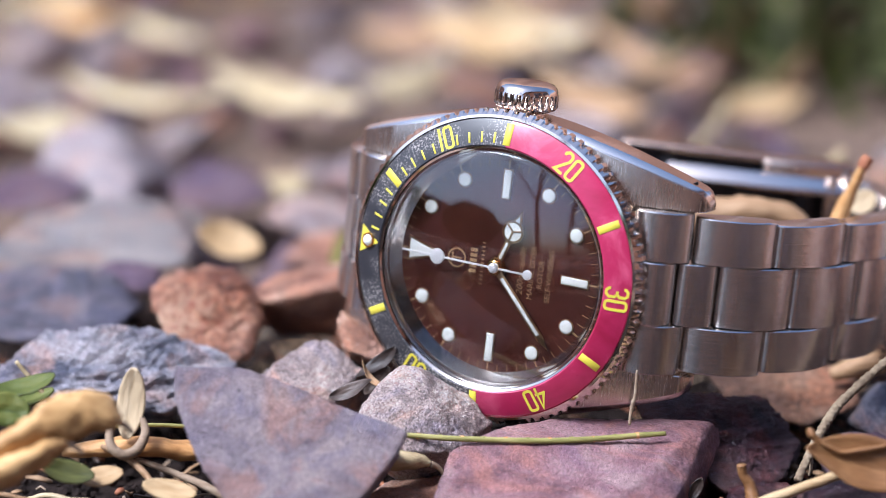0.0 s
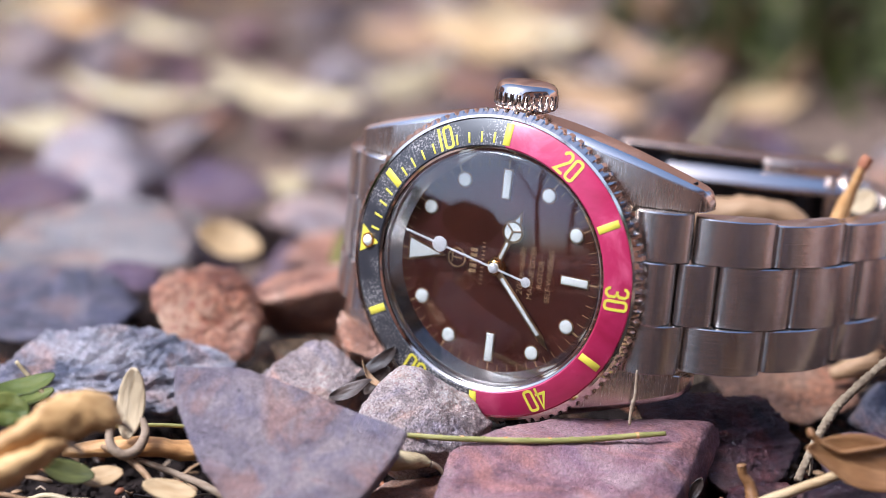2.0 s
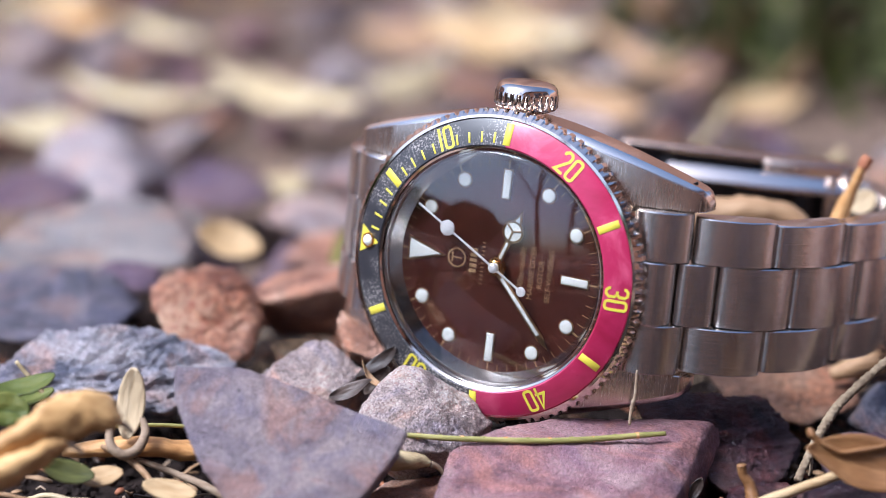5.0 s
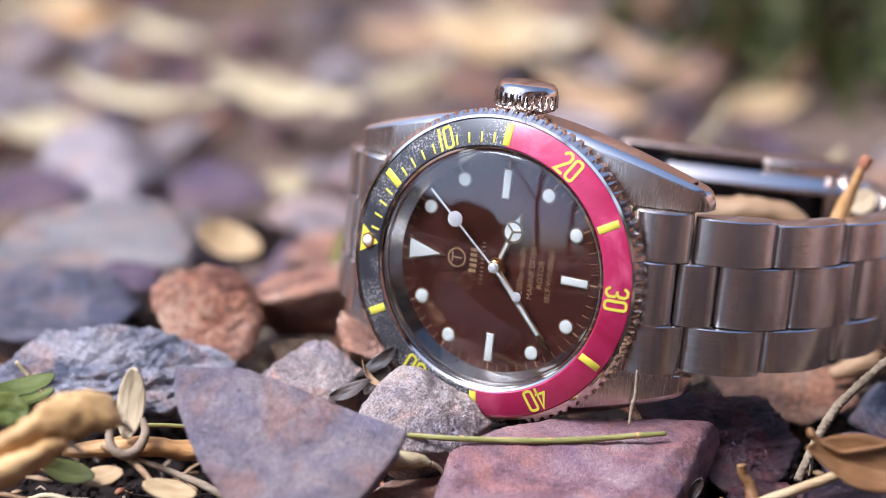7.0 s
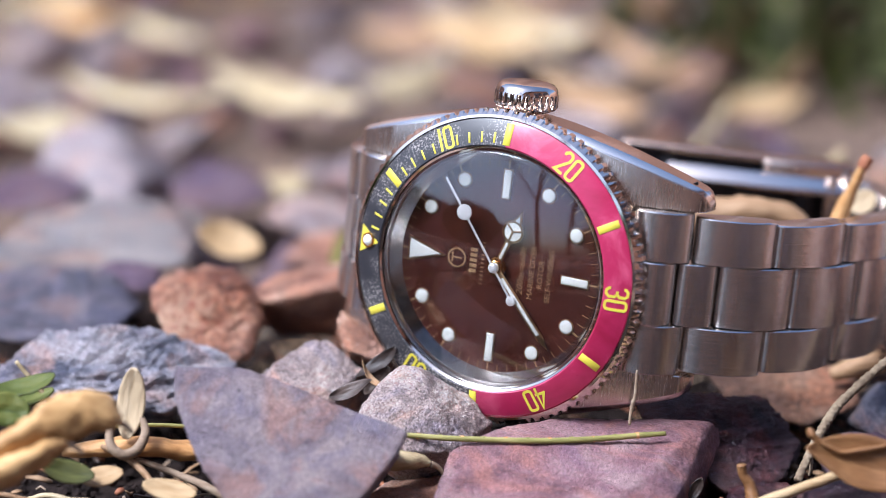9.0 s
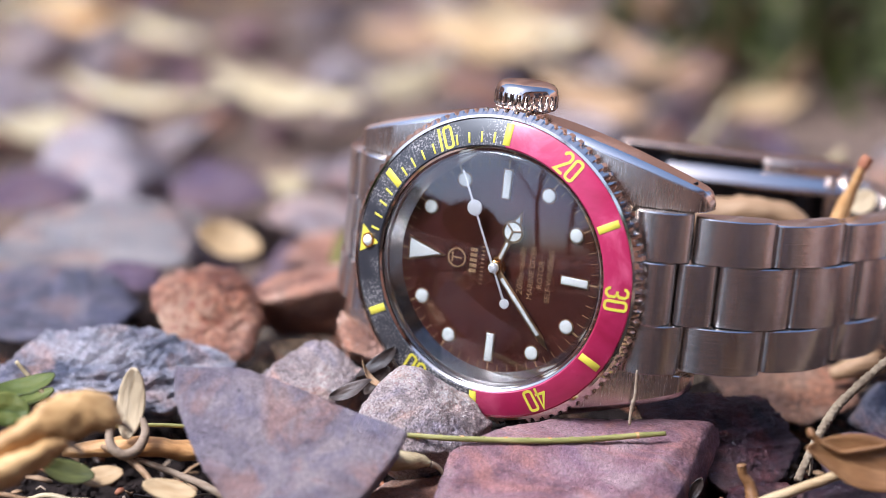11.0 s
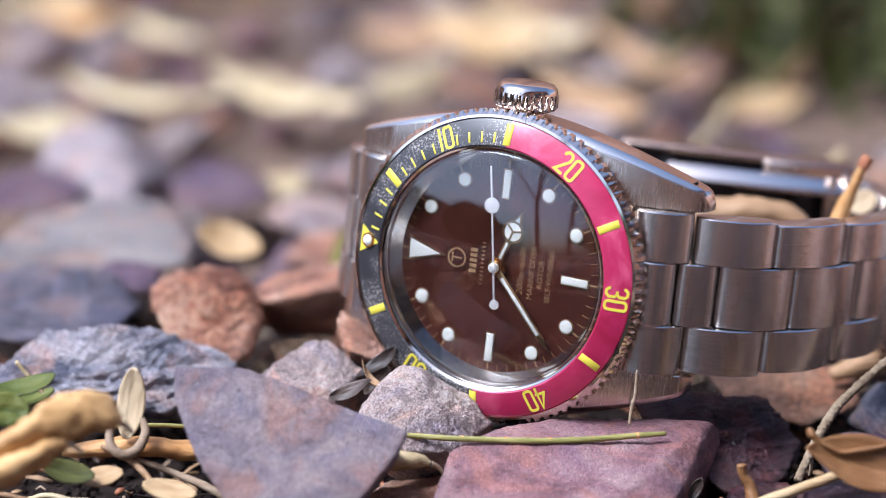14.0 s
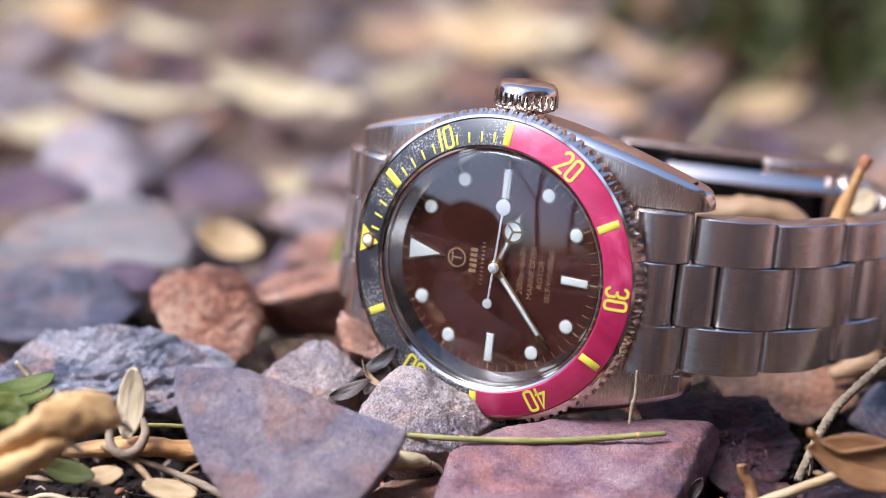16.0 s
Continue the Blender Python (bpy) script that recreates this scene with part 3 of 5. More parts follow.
baton = prism("hour_baton", rect(0.98, 3.5), 0.02, 0.24, LUME, 0.1)
baton_rim = frame_mesh("baton_surround", rect(1.3, 3.85), rect(1.0, 3.52), 0.0, 0.12, GILT)
for h in (3, 6, 9):
    for nm, me, mt in (("hour_baton", baton, LUME), ("baton_surround", baton_rim, GILT)):
        part(nm, me, mt, dial).matrix_local = pose(0, 0, 0, 0, 0, -30 * h) @ Matrix.Translation((0, 10.35 * MM, 0))
tri_o, tri_i = [(-1.62, 12.45), (0, 7.2), (1.62, 12.45)], [(-1.3, 12.25), (0, 7.95), (1.3, 12.25)]
part("twelve_triangle", prism("twelve_triangle", [(-1.28, 12.22), (0, 8.0), (1.28, 12.22)], 0.02, 0.22, LUME, 0.08), LUME, dial, "white triangle at twelve")
part("triangle_surround", frame_mesh("triangle_surround", tri_o, tri_i, 0.0, 0.12, GILT), GILT, dial)
mt1 = block("minute_track_tick", 0.09, 0.85, 0.03, GILT_PRINT, 0, 1)
mt5 = block("minute_track_tick", 0.22, 1.0, 0.03, GILT_PRINT, 0, 1)
for mi in range(60):
    tk = part("track_tick", mt5 if mi % 5 == 0 else mt1, GILT_PRINT, dial)
    tk.matrix_local = pose(0, 0, 0, 0, 0, -6 * mi) @ Matrix.Translation((0, 12.82 * MM, 0.02 * MM))
# maker's emblem and name as plain shapes
part("emblem_ring", frame_mesh("emblem_ring", disc(1.25, 40, 0, 5.75), disc(1.05, 40, 0, 5.75), 0.0, 0.04, GILT_PRINT), GILT_PRINT, dial)
part("emblem_bar", prism("emblem_bar", [(-0.6, 6.25), (-0.6, 6.45), (0.6, 6.45), (0.6, 6.25)], 0.0, 0.04, GILT_PRINT), GILT_PRINT, dial)
part("emblem_stem", prism("emblem_stem", [(-0.1, 5.1), (-0.1, 6.24), (0.1, 6.24), (0.1, 5.1)], 0.0, 0.04, GILT_PRINT), GILT_PRINT, dial)
for k in range(5):
    part("name_bar", prism("name_bar", [(x - 1.45 + 0.66 * k, y) for x, y in ((0.0, 3.0), (0.0, 3.95), (0.44, 3.95), (0.44, 3.0))], 0.0, 0.03, GILT_PRINT), GILT_PRINT, dial)
for k in range(11):
    part("line_bar", prism("line_bar", [(x - 2.75 + 0.52 * k, y) for x, y in ((0.0, 2.0), (0.0, 2.42), (0.16, 2.42), (0.16, 2.0))], 0.0, 0.03, GILT_PRINT), GILT_PRINT, dial)
for text, size, y, sh in (("200m=660ft", 1.25, -3.15, 0.25), ("MARINE DIVER", 1.05, -4.55, 0), ("ROTOR", 1.05, -5.75, 0), ("SELF-WINDING", 1.0, -6.95, 0)):
    part("lettering", writing(text, size, GILT_PRINT, 0.02, 0.98, sh, -0.005), GILT_PRINT, dial).location = (0, y * MM, 0.02 * MM)

# hands, each along y from the centre
part("post", lathe("post", [(0, 1.45), (0.75, 1.45), (0.9, 1.36), (0.95, 1.2), (0.8, 1.18), (0.8, 0.96), (1.15, 0.94), (1.18, 0.86), (1.0, 0.84), (1.0, 0.62), (1.25, 0.6), (1.25, 0.45), (0.9, 0.42), (0.9, 0), (0, 0)], GOLD, 40), GOLD, watch, "gold centre post")
hour = part("hour_hand", prism("hour_hand", [(-0.42, -0.2), (-0.42, 3.75), (0.42, 3.75), (0.42, -0.2)], 0.66, 0.82, GILT, 0.05), GILT, watch, "gilt hour hand with a round three-spoked head")
hour.matrix_local = pose(0, 0, 0, 0, 0, -110.3)
part("hand_ring", frame_mesh("hand_ring", disc(1.45, 40, 0, 5.1), disc(1.15, 40, 0, 5.1), 0.66, 0.84, GILT), GILT, hour)
part("hand_lume", prism("hand_lume", disc(1.18, 40, 0, 5.1), 0.68, 0.80, LUME), LUME, hour)
part("hand_lume", prism("hand_lume", rect(0.36, 2.3), 0.68, 0.86, LUME, 0.04), LUME, hour).location = (0, 2.35 * MM, 0)
for k in range(3):
    sp = part("spoke", block("spoke", 0.24, 1.2, 0.12, GILT, 0.02, 1), GILT, hour)
    sp.matrix_local = Matrix.Translation((0, 5.1 * MM, 0.84 * MM)) @ pose(0, 0, 0, 0, 0, 60 + 120 * k) @ Matrix.Translation((0, 0.6 * MM, 0))
part("tip", prism("tip", [(-0.62, 6.35), (0, 8.05), (0.62, 6.35)], 0.66, 0.82, GILT, 0.04), GILT, hour)
part("tip_lume", prism("tip_lume", [(-0.3, 6.5), (0, 7.3), (0.3, 6.5)], 0.7, 0.86, LUME), LUME, hour)
minute = part("minute_hand", prism("minute_hand", [(-0.42, -0.2), (-0.5, 10.3), (0, 12.0), (0.5, 10.3), (0.42, -0.2)], 1.0, 1.16, GILT, 0.05), GILT, watch, "gilt pointed minute hand with white filling")
minute.matrix_local = pose(0, 0, 0, 0, 0, -227.2)
part("hand_lume", prism("hand_lume", [(-0.22, 1.6), (-0.24, 9.9), (0.24, 9.9), (0.22, 1.6)], 1.04, 1.2, LUME, 0.04), LUME, minute)
second = part("second_hand", prism("second_hand", [(-0.13, -4.2), (-0.12, 12.6), (0.12, 12.6), (0.13, -4.2)], 1.46, 1.58, WHITE_METAL, 0.03), WHITE_METAL, watch, "white sweeping second hand with a round disc")
part("disc", prism("disc", disc(0.98, 40, 0, 7.75), 1.44, 1.64, WHITE_METAL, 0.06), WHITE_METAL, second)
part("counterweight", prism("counterweight", disc(0.62, 28, 0, -4.6), 1.44, 1.62, WHITE_METAL, 0.06), WHITE_METAL, second)
part("cap", lathe("cap", [(0, 2.0), (0.35, 1.97), (0.58, 1.8), (0.66, 1.6), (0.66, 1.42), (0, 1.42)], WHITE_METAL, 32), WHITE_METAL, second)

# domed crystal, a shell
dome = []
for i in range(29):
    a = i / 28
    dome.append((14.7 * a, 2.6 + 2.3 * (1 - a * a)))
inner = [(r * 0.988, z - 0.28) for r, z in reversed(dome)]
crystal = part("crystal", lathe("crystal", dome + [(14.7, 2.2)] + inner, GLASS, 160, 0, 360, False, 50), GLASS, watch, "high domed clear crystal")
crystal.visible_shadow = False


def crown_mesh():
    teeth, per = 27, 6
    n = teeth * per
    prof = [(0, 3.45), (2.6, 3.42), (3.3, 3.25), (3.72, 2.8), (3.84, 2.25), (3.98, 2.0), (4.0, 0.65), (3.7, 0.25), (3.1, 0.0), (2.6, -0.2), (2.6, -1.6)]
    cut = [0, 0, 0, 0, 0, 0.38, 0.45, 0.2, 0, 0, 0]
    verts, faces, k = [], [], len(prof)
    for i in range(n):
        a = 2 * math.pi * i / n
        s = (0, 0.1, 0.7, 1, 0.7, 0.1)[i % per]
        for (r, z), c in zip(prof, cut):
            rr = max(r - c * s, 0.001)
            verts.append((z * MM, rr * math.cos(a) * MM, rr * math.sin(a) * MM))
    for i in range(n):
        for j in range(k - 1):
            faces.append((i * k + j, i * k + j + 1, ((i + 1) % n) * k + j + 1, ((i + 1) % n) * k + j))
    return autosmooth(mesh_of("crown", verts, faces, POLISHED), 40)


crown = part("crown", crown_mesh(), POLISHED, watch, "polished fluted winding crown")
crown.location = (19.3 * MM, 0.4 * MM, -3.6 * MM)
part("crown_tube", lathe("crown_tube", [(0, 1.2), (2.3, 1.2), (2.6, -1.0), (0, -1.0)], HOLLOW_SHADE, 40), HOLLOW_SHADE, watch).matrix_local = Matrix.Translation((18.6 * MM, 0.4 * MM, -3.6 * MM)) @ pose(0, 0, 0, 0, 90, 0)


# ---------------------------------------------------------------- bracelet
LOOP = Vector((0, -4, -28)) * MM


class Way:
    """A smooth line through (y, z) points of the watch's space, by its length."""

    def __init__(self, pts):
        line, n = [], len(pts)
        v = [Vector((0, *p)) for p in pts]
        for i in range(n - 1):
            p0, p1, p2, p3 = v[max(i - 1, 0)], v[i], v[i + 1], v[min(i + 2, n - 1)]
            for s in range(24):
                t = s / 24
                line.append(0.5 * (2 * p1 + (p2 - p0) * t + (2 * p0 - 5 * p1 + 4 * p2 - p3) * t * t + (3 * p1 - p0 - 3 * p2 + p3) * t ** 3))
        line.append(v[-1])
        self.line, self.s = line, [0.0]
        for a, b in zip(line, line[1:]):
            self.s.append(self.s[-1] + (b - a).length)

    def at(self, s):
        for i in range(len(self.line) - 1):
            if self.s[i + 1] >= s or i == len(self.line) - 2:
                d = self.line[i + 1] - self.line[i]
                return self.line[i] + d * ((s - self.s[i]) / (self.s[i + 1] - self.s[i])), d.normalized()


def link_mesh(name, way, s0, s1, x0, x1, thick, mat, crown_up=1.0):
    """A bracelet link over a stretch of the way: rounded ends, softly domed outside, width from x0 to x1 in mm."""
    a, da = way.at(s0)
    b, db = way.at(s1)
    d = (b - a).normalized()
    ln = (b - a).length
    c = (a + b) / 2
    out = d.cross(Vector((1, 0, 0))).normalized()
    if way.flip:
        out = -out
    # section along the link: outer face, rounded ends, inner face
    h, e = ln / 2, min(thick * 0.42, ln * 0.3)
    sec = []
    for k in range(7):
        u = -1 + 2 * k / 6
        sec.append((u * (h - e * 0.55), crown_up * (1 - u * u)))
    sec += [(h - e * 0.2, -e * 0.3), (h, -e), (h - e * 0.3, -thick + 0.4), (h - e, -thick), (-h + e, -thick), (-h + e * 0.3, -thick + 0.4), (-h, -e), (-h + e * 0.2, -e * 0.3)]
    bm = bmesh.new()
    cols = []
    for x, ins in ((x0, 0.13), (x0 + 0.13, 0.0), (x1 - 0.13, 0.0), (x1, 0.13)):
        col = []
        for u, z in sec:
            uu = u * (1 - ins / max(h, 1))
            zz = z - ins if z > -thick / 2 else z + ins
            col.append(bm.verts.new((c + d * uu + out * zz + Vector((x, 0, 0))) * MM))
        cols.append(col)
    k = len(sec)
    for p, q in zip(cols, cols[1:]):
        for j in range(k):
            bm.faces.new((p[j], p[(j + 1) % k], q[(j + 1) % k], q[j]))
    bm.faces.new(cols[0])
    bm.faces.new(cols[-1])
    bmesh.ops.recalc_face_normals(bm, faces=bm.faces)
    me = bpy.data.meshes.new(name)
    bm.to_mesh(me)
    bm.free()
    me.transform(Matrix.Translation(-LOOP))
    me.materials.append(mat)
    return autosmooth(me, 38)


right = Way([(-17.0, -0.9), (-20.6, -2.6), (-23.8, -5.6), (-28.2, -8.6), (-32.2, -12.0), (-34.8, -17.5), (-37.0, -23.0), (-39.4, -34.0), (-38.4, -46.0), (-32.5, -56.0), (-24.0, -61.5)])
right.flip = False
left = Way([(17.0, -0.9), (21.0, -2.8), (24.4, -5.8), (27.6, -12.0), (28.6, -20.0), (26.5, -30.0), (21.0, -38.5), (13.0, -45.0), (5.0, -49.0)])
left.flip = True
part("end_link", link_mesh("end_link", right, 0.2, 7.6, 3.95, 10.15, 3.2, BRUSHED, 0.8), BRUSHED, watch, "brushed solid end link").location = LOOP
PITCH = 10.6


def band(way, total):
    """Three rows of links along one half of the bracelet, narrowing towards the clasp."""
    part("end_link", link_mesh("end_link", way, 0.2, 5.9, -3.9, 3.9, 3.2, BRUSHED, 0.8), BRUSHED, watch).location = LOOP
    part("end_link", link_mesh("end_link", way, 0.2, 7.6, -10.15, -3.95, 3.2, BRUSHED, 0.8), BRUSHED, watch).location = LOOP
    part("centre_link", link_mesh("centre_link", way, 6.1, 11.2, -3.9, 3.9, 3.0, BRUSHED, 0.15), BRUSHED, watch).location = LOOP
    s, k = 7.8, 0
    while s < total - 3:
        half = 10.0 - 1.9 * min(s / 50, 1)
        pitch = PITCH if k < 1 else 1.18 * PITCH
        e = min(s + pitch - 0.25, total)
        part("outer_link", link_mesh("outer_link", way, s, e, 3.95, half, 3.0, BRUSHED), BRUSHED, watch).location = LOOP
        part("outer_link", link_mesh("outer_link", way, s, e, -half, -3.95, 3.0, BRUSHED), BRUSHED, watch).location = LOOP
        if s + 3.7 < total - 3:
            part("centre_link", link_mesh("centre_link", way, s + 3.65, min(s + pitch + 3.4, total), -3.9, 3.9, 3.0, BRUSHED), BRUSHED, watch).location = LOOP
        s, k = s + pitch, k + 1


band(right, right.s[-1])
part("end_link", link_mesh("end_link", left, 0.2, 7.6, 3.95, 10.15, 3.2, BRUSHED, 0.8), BRUSHED, watch).location = LOOP
band(left, left.s[-1])

# folding clasp between the two ends: outer cover, two blades, slots
A, B = Vector((0, -24.5, -61.6)), Vector((0, 6.0, -49.3))
cd = (B - A).normalized()
co = Vector((1, 0, 0)).cross(cd).normalized()
if co.z > 0:
    co = -co
turn = Matrix((Vector((1, 0, 0)), cd, co)).transposed().to_4x4()
mid = (A + B) / 2


def clasp_piece(name, sx, sy, sz, x, y, z, mat, label="", bevel=0.3, tilt=0.0):
    ob = part(name, block(name, sx, sy, sz, mat, bevel), mat, watch, label)
    ob.matrix_local = Matrix.Translation((mid + Vector((x + 0.8, 0, 0)) + cd * y + co * z) * MM) @ turn @ pose(0, 0, 0, 0, tilt, 0)
    return ob


# the cover's near-black colour paints the shade in the clasp's hollow
clasp_piece("clasp_cover", 16.8, 33, 0.9, 0, 0, 1.6, HOLLOW_SHADE, "long clasp cover, coloured dark for the shade of its hollow", 0.3)
clasp_piece("clasp_side", 0.9, 32, 3.6, 8.35, 0, -0.6, FLANK_STEEL, "", 0.25)
clasp_piece("clasp_side", 0.9, 32, 3.2, -8.35, 0, -0.4, BRUSHED, "", 0.25)
clasp_piece("clasp_blade", 2.6, 25, 0.7, 5.6, -3.0, -3.6, POLISHED, "polished folding blade", 0.3, -40)
clasp_piece("clasp_plate", 4.2, 10.8, 2.0, 6.4, -9.2, -1.6, FLANK_STEEL, "satin end block of the clasp", 0.45)
clasp_piece("clasp_post", 0.9, 0.9, 2.2, 5.6, -1.0, -1.2, POLISHED, "", 0.2)
clasp_piece("clasp_bar", 14.4, 2.2, 1.6, 0, -10, -1.0, HOLLOW_SHADE, "", 0.4)
clasp_piece("clasp_bar", 14.4, 2.0, 1.6, 0, 9, -1.0, HOLLOW_SHADE, "", 0.4)
clasp_piece("clasp_end", 16.4, 2.2, 3.0, 0, -15.6, -0.3, FLANK_STEEL, "", 0.5)
clasp_piece("clasp_cheek", 9.0, 1.6, 3.4, 2.6, -13.4, -2.4, FLANK_STEEL, "", 0.4)


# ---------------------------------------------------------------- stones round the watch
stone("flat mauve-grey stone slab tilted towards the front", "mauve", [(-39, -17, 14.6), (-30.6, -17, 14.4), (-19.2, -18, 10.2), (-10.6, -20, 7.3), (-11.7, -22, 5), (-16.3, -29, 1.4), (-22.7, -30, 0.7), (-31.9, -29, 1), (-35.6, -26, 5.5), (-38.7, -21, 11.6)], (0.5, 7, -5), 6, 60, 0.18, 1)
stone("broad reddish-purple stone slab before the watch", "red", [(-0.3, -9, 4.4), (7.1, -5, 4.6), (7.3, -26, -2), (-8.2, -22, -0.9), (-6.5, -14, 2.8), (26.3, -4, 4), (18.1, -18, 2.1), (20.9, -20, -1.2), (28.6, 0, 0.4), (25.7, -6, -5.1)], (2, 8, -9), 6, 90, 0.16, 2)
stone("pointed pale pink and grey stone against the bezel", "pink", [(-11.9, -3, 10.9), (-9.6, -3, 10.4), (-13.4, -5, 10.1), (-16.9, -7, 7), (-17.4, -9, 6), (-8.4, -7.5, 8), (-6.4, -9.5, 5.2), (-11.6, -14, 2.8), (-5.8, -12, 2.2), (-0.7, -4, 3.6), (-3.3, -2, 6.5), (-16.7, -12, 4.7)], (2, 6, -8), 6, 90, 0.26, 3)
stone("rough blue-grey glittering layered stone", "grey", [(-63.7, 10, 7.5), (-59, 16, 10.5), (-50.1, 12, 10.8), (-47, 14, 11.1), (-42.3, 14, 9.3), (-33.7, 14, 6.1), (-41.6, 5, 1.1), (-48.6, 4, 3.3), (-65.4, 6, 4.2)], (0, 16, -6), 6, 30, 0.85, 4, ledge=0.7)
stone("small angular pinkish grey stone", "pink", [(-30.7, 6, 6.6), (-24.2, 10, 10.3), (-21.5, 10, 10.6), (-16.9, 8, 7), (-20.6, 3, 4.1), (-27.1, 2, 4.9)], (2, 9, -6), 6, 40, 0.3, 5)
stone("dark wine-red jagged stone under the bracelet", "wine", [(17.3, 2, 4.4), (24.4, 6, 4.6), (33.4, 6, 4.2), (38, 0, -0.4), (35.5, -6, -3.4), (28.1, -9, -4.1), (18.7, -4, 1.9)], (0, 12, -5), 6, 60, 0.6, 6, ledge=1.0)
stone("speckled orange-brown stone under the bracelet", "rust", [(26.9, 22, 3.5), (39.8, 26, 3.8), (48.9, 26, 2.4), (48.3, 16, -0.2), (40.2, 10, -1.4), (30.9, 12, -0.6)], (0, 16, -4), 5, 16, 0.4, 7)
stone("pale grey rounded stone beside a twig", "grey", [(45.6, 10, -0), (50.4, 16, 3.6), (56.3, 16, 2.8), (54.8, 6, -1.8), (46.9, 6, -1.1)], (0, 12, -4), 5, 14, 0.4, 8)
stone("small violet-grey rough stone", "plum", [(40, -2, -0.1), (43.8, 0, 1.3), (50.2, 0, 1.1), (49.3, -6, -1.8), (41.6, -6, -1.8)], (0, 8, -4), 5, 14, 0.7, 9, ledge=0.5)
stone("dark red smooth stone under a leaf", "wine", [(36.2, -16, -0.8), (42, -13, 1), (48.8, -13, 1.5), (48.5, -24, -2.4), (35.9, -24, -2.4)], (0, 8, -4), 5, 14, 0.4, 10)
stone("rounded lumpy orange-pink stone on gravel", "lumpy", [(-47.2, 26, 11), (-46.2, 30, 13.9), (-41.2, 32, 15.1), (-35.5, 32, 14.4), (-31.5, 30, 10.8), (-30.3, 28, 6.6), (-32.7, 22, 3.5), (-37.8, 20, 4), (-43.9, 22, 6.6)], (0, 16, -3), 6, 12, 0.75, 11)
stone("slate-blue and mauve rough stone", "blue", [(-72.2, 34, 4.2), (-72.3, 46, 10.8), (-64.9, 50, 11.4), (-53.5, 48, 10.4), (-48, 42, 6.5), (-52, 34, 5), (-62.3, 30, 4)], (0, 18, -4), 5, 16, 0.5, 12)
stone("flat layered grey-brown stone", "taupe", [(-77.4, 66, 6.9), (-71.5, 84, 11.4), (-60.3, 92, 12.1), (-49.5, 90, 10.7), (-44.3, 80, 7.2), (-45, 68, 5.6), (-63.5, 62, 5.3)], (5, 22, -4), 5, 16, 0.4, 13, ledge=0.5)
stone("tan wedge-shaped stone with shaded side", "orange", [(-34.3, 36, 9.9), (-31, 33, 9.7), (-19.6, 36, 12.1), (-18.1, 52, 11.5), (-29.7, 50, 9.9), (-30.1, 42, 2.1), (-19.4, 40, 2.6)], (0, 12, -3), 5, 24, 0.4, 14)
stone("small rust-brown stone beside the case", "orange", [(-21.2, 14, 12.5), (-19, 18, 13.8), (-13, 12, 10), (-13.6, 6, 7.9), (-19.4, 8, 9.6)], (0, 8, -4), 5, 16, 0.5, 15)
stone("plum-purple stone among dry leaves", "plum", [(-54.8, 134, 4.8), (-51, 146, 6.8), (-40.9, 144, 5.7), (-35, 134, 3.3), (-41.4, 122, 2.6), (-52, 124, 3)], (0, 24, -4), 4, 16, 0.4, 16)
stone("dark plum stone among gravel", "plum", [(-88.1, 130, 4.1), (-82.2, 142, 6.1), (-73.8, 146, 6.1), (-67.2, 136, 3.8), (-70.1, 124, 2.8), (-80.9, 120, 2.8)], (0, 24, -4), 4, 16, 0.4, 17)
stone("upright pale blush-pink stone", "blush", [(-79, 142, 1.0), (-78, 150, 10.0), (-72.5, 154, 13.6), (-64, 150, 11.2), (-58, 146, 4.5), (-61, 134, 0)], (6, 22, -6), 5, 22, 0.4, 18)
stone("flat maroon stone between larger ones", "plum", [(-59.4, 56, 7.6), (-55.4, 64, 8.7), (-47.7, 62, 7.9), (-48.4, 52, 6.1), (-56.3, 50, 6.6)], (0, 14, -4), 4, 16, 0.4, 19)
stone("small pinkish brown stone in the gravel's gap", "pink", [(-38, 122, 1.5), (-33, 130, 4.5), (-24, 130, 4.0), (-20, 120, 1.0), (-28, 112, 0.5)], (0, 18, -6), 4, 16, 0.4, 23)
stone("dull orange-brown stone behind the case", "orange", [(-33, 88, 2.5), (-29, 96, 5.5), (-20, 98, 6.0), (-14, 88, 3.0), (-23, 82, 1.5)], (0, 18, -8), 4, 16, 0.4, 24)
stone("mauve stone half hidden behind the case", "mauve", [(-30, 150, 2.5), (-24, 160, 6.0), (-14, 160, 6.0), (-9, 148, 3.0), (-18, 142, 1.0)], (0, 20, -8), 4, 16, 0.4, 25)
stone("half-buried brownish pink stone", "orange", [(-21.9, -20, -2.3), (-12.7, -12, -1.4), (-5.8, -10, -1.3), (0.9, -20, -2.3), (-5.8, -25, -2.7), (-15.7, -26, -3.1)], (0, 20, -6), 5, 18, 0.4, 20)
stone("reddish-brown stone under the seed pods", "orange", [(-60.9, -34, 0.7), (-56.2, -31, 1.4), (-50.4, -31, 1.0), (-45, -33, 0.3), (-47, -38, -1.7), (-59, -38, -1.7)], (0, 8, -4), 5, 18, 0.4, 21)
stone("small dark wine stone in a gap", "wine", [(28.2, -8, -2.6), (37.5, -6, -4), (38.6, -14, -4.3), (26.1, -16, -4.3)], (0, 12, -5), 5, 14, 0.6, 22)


# ---------------------------------------------------------------- twigs, pods and leaves round the watch
def flat_of(k):
    return k['flat'] if 'flat' in k else 1.0


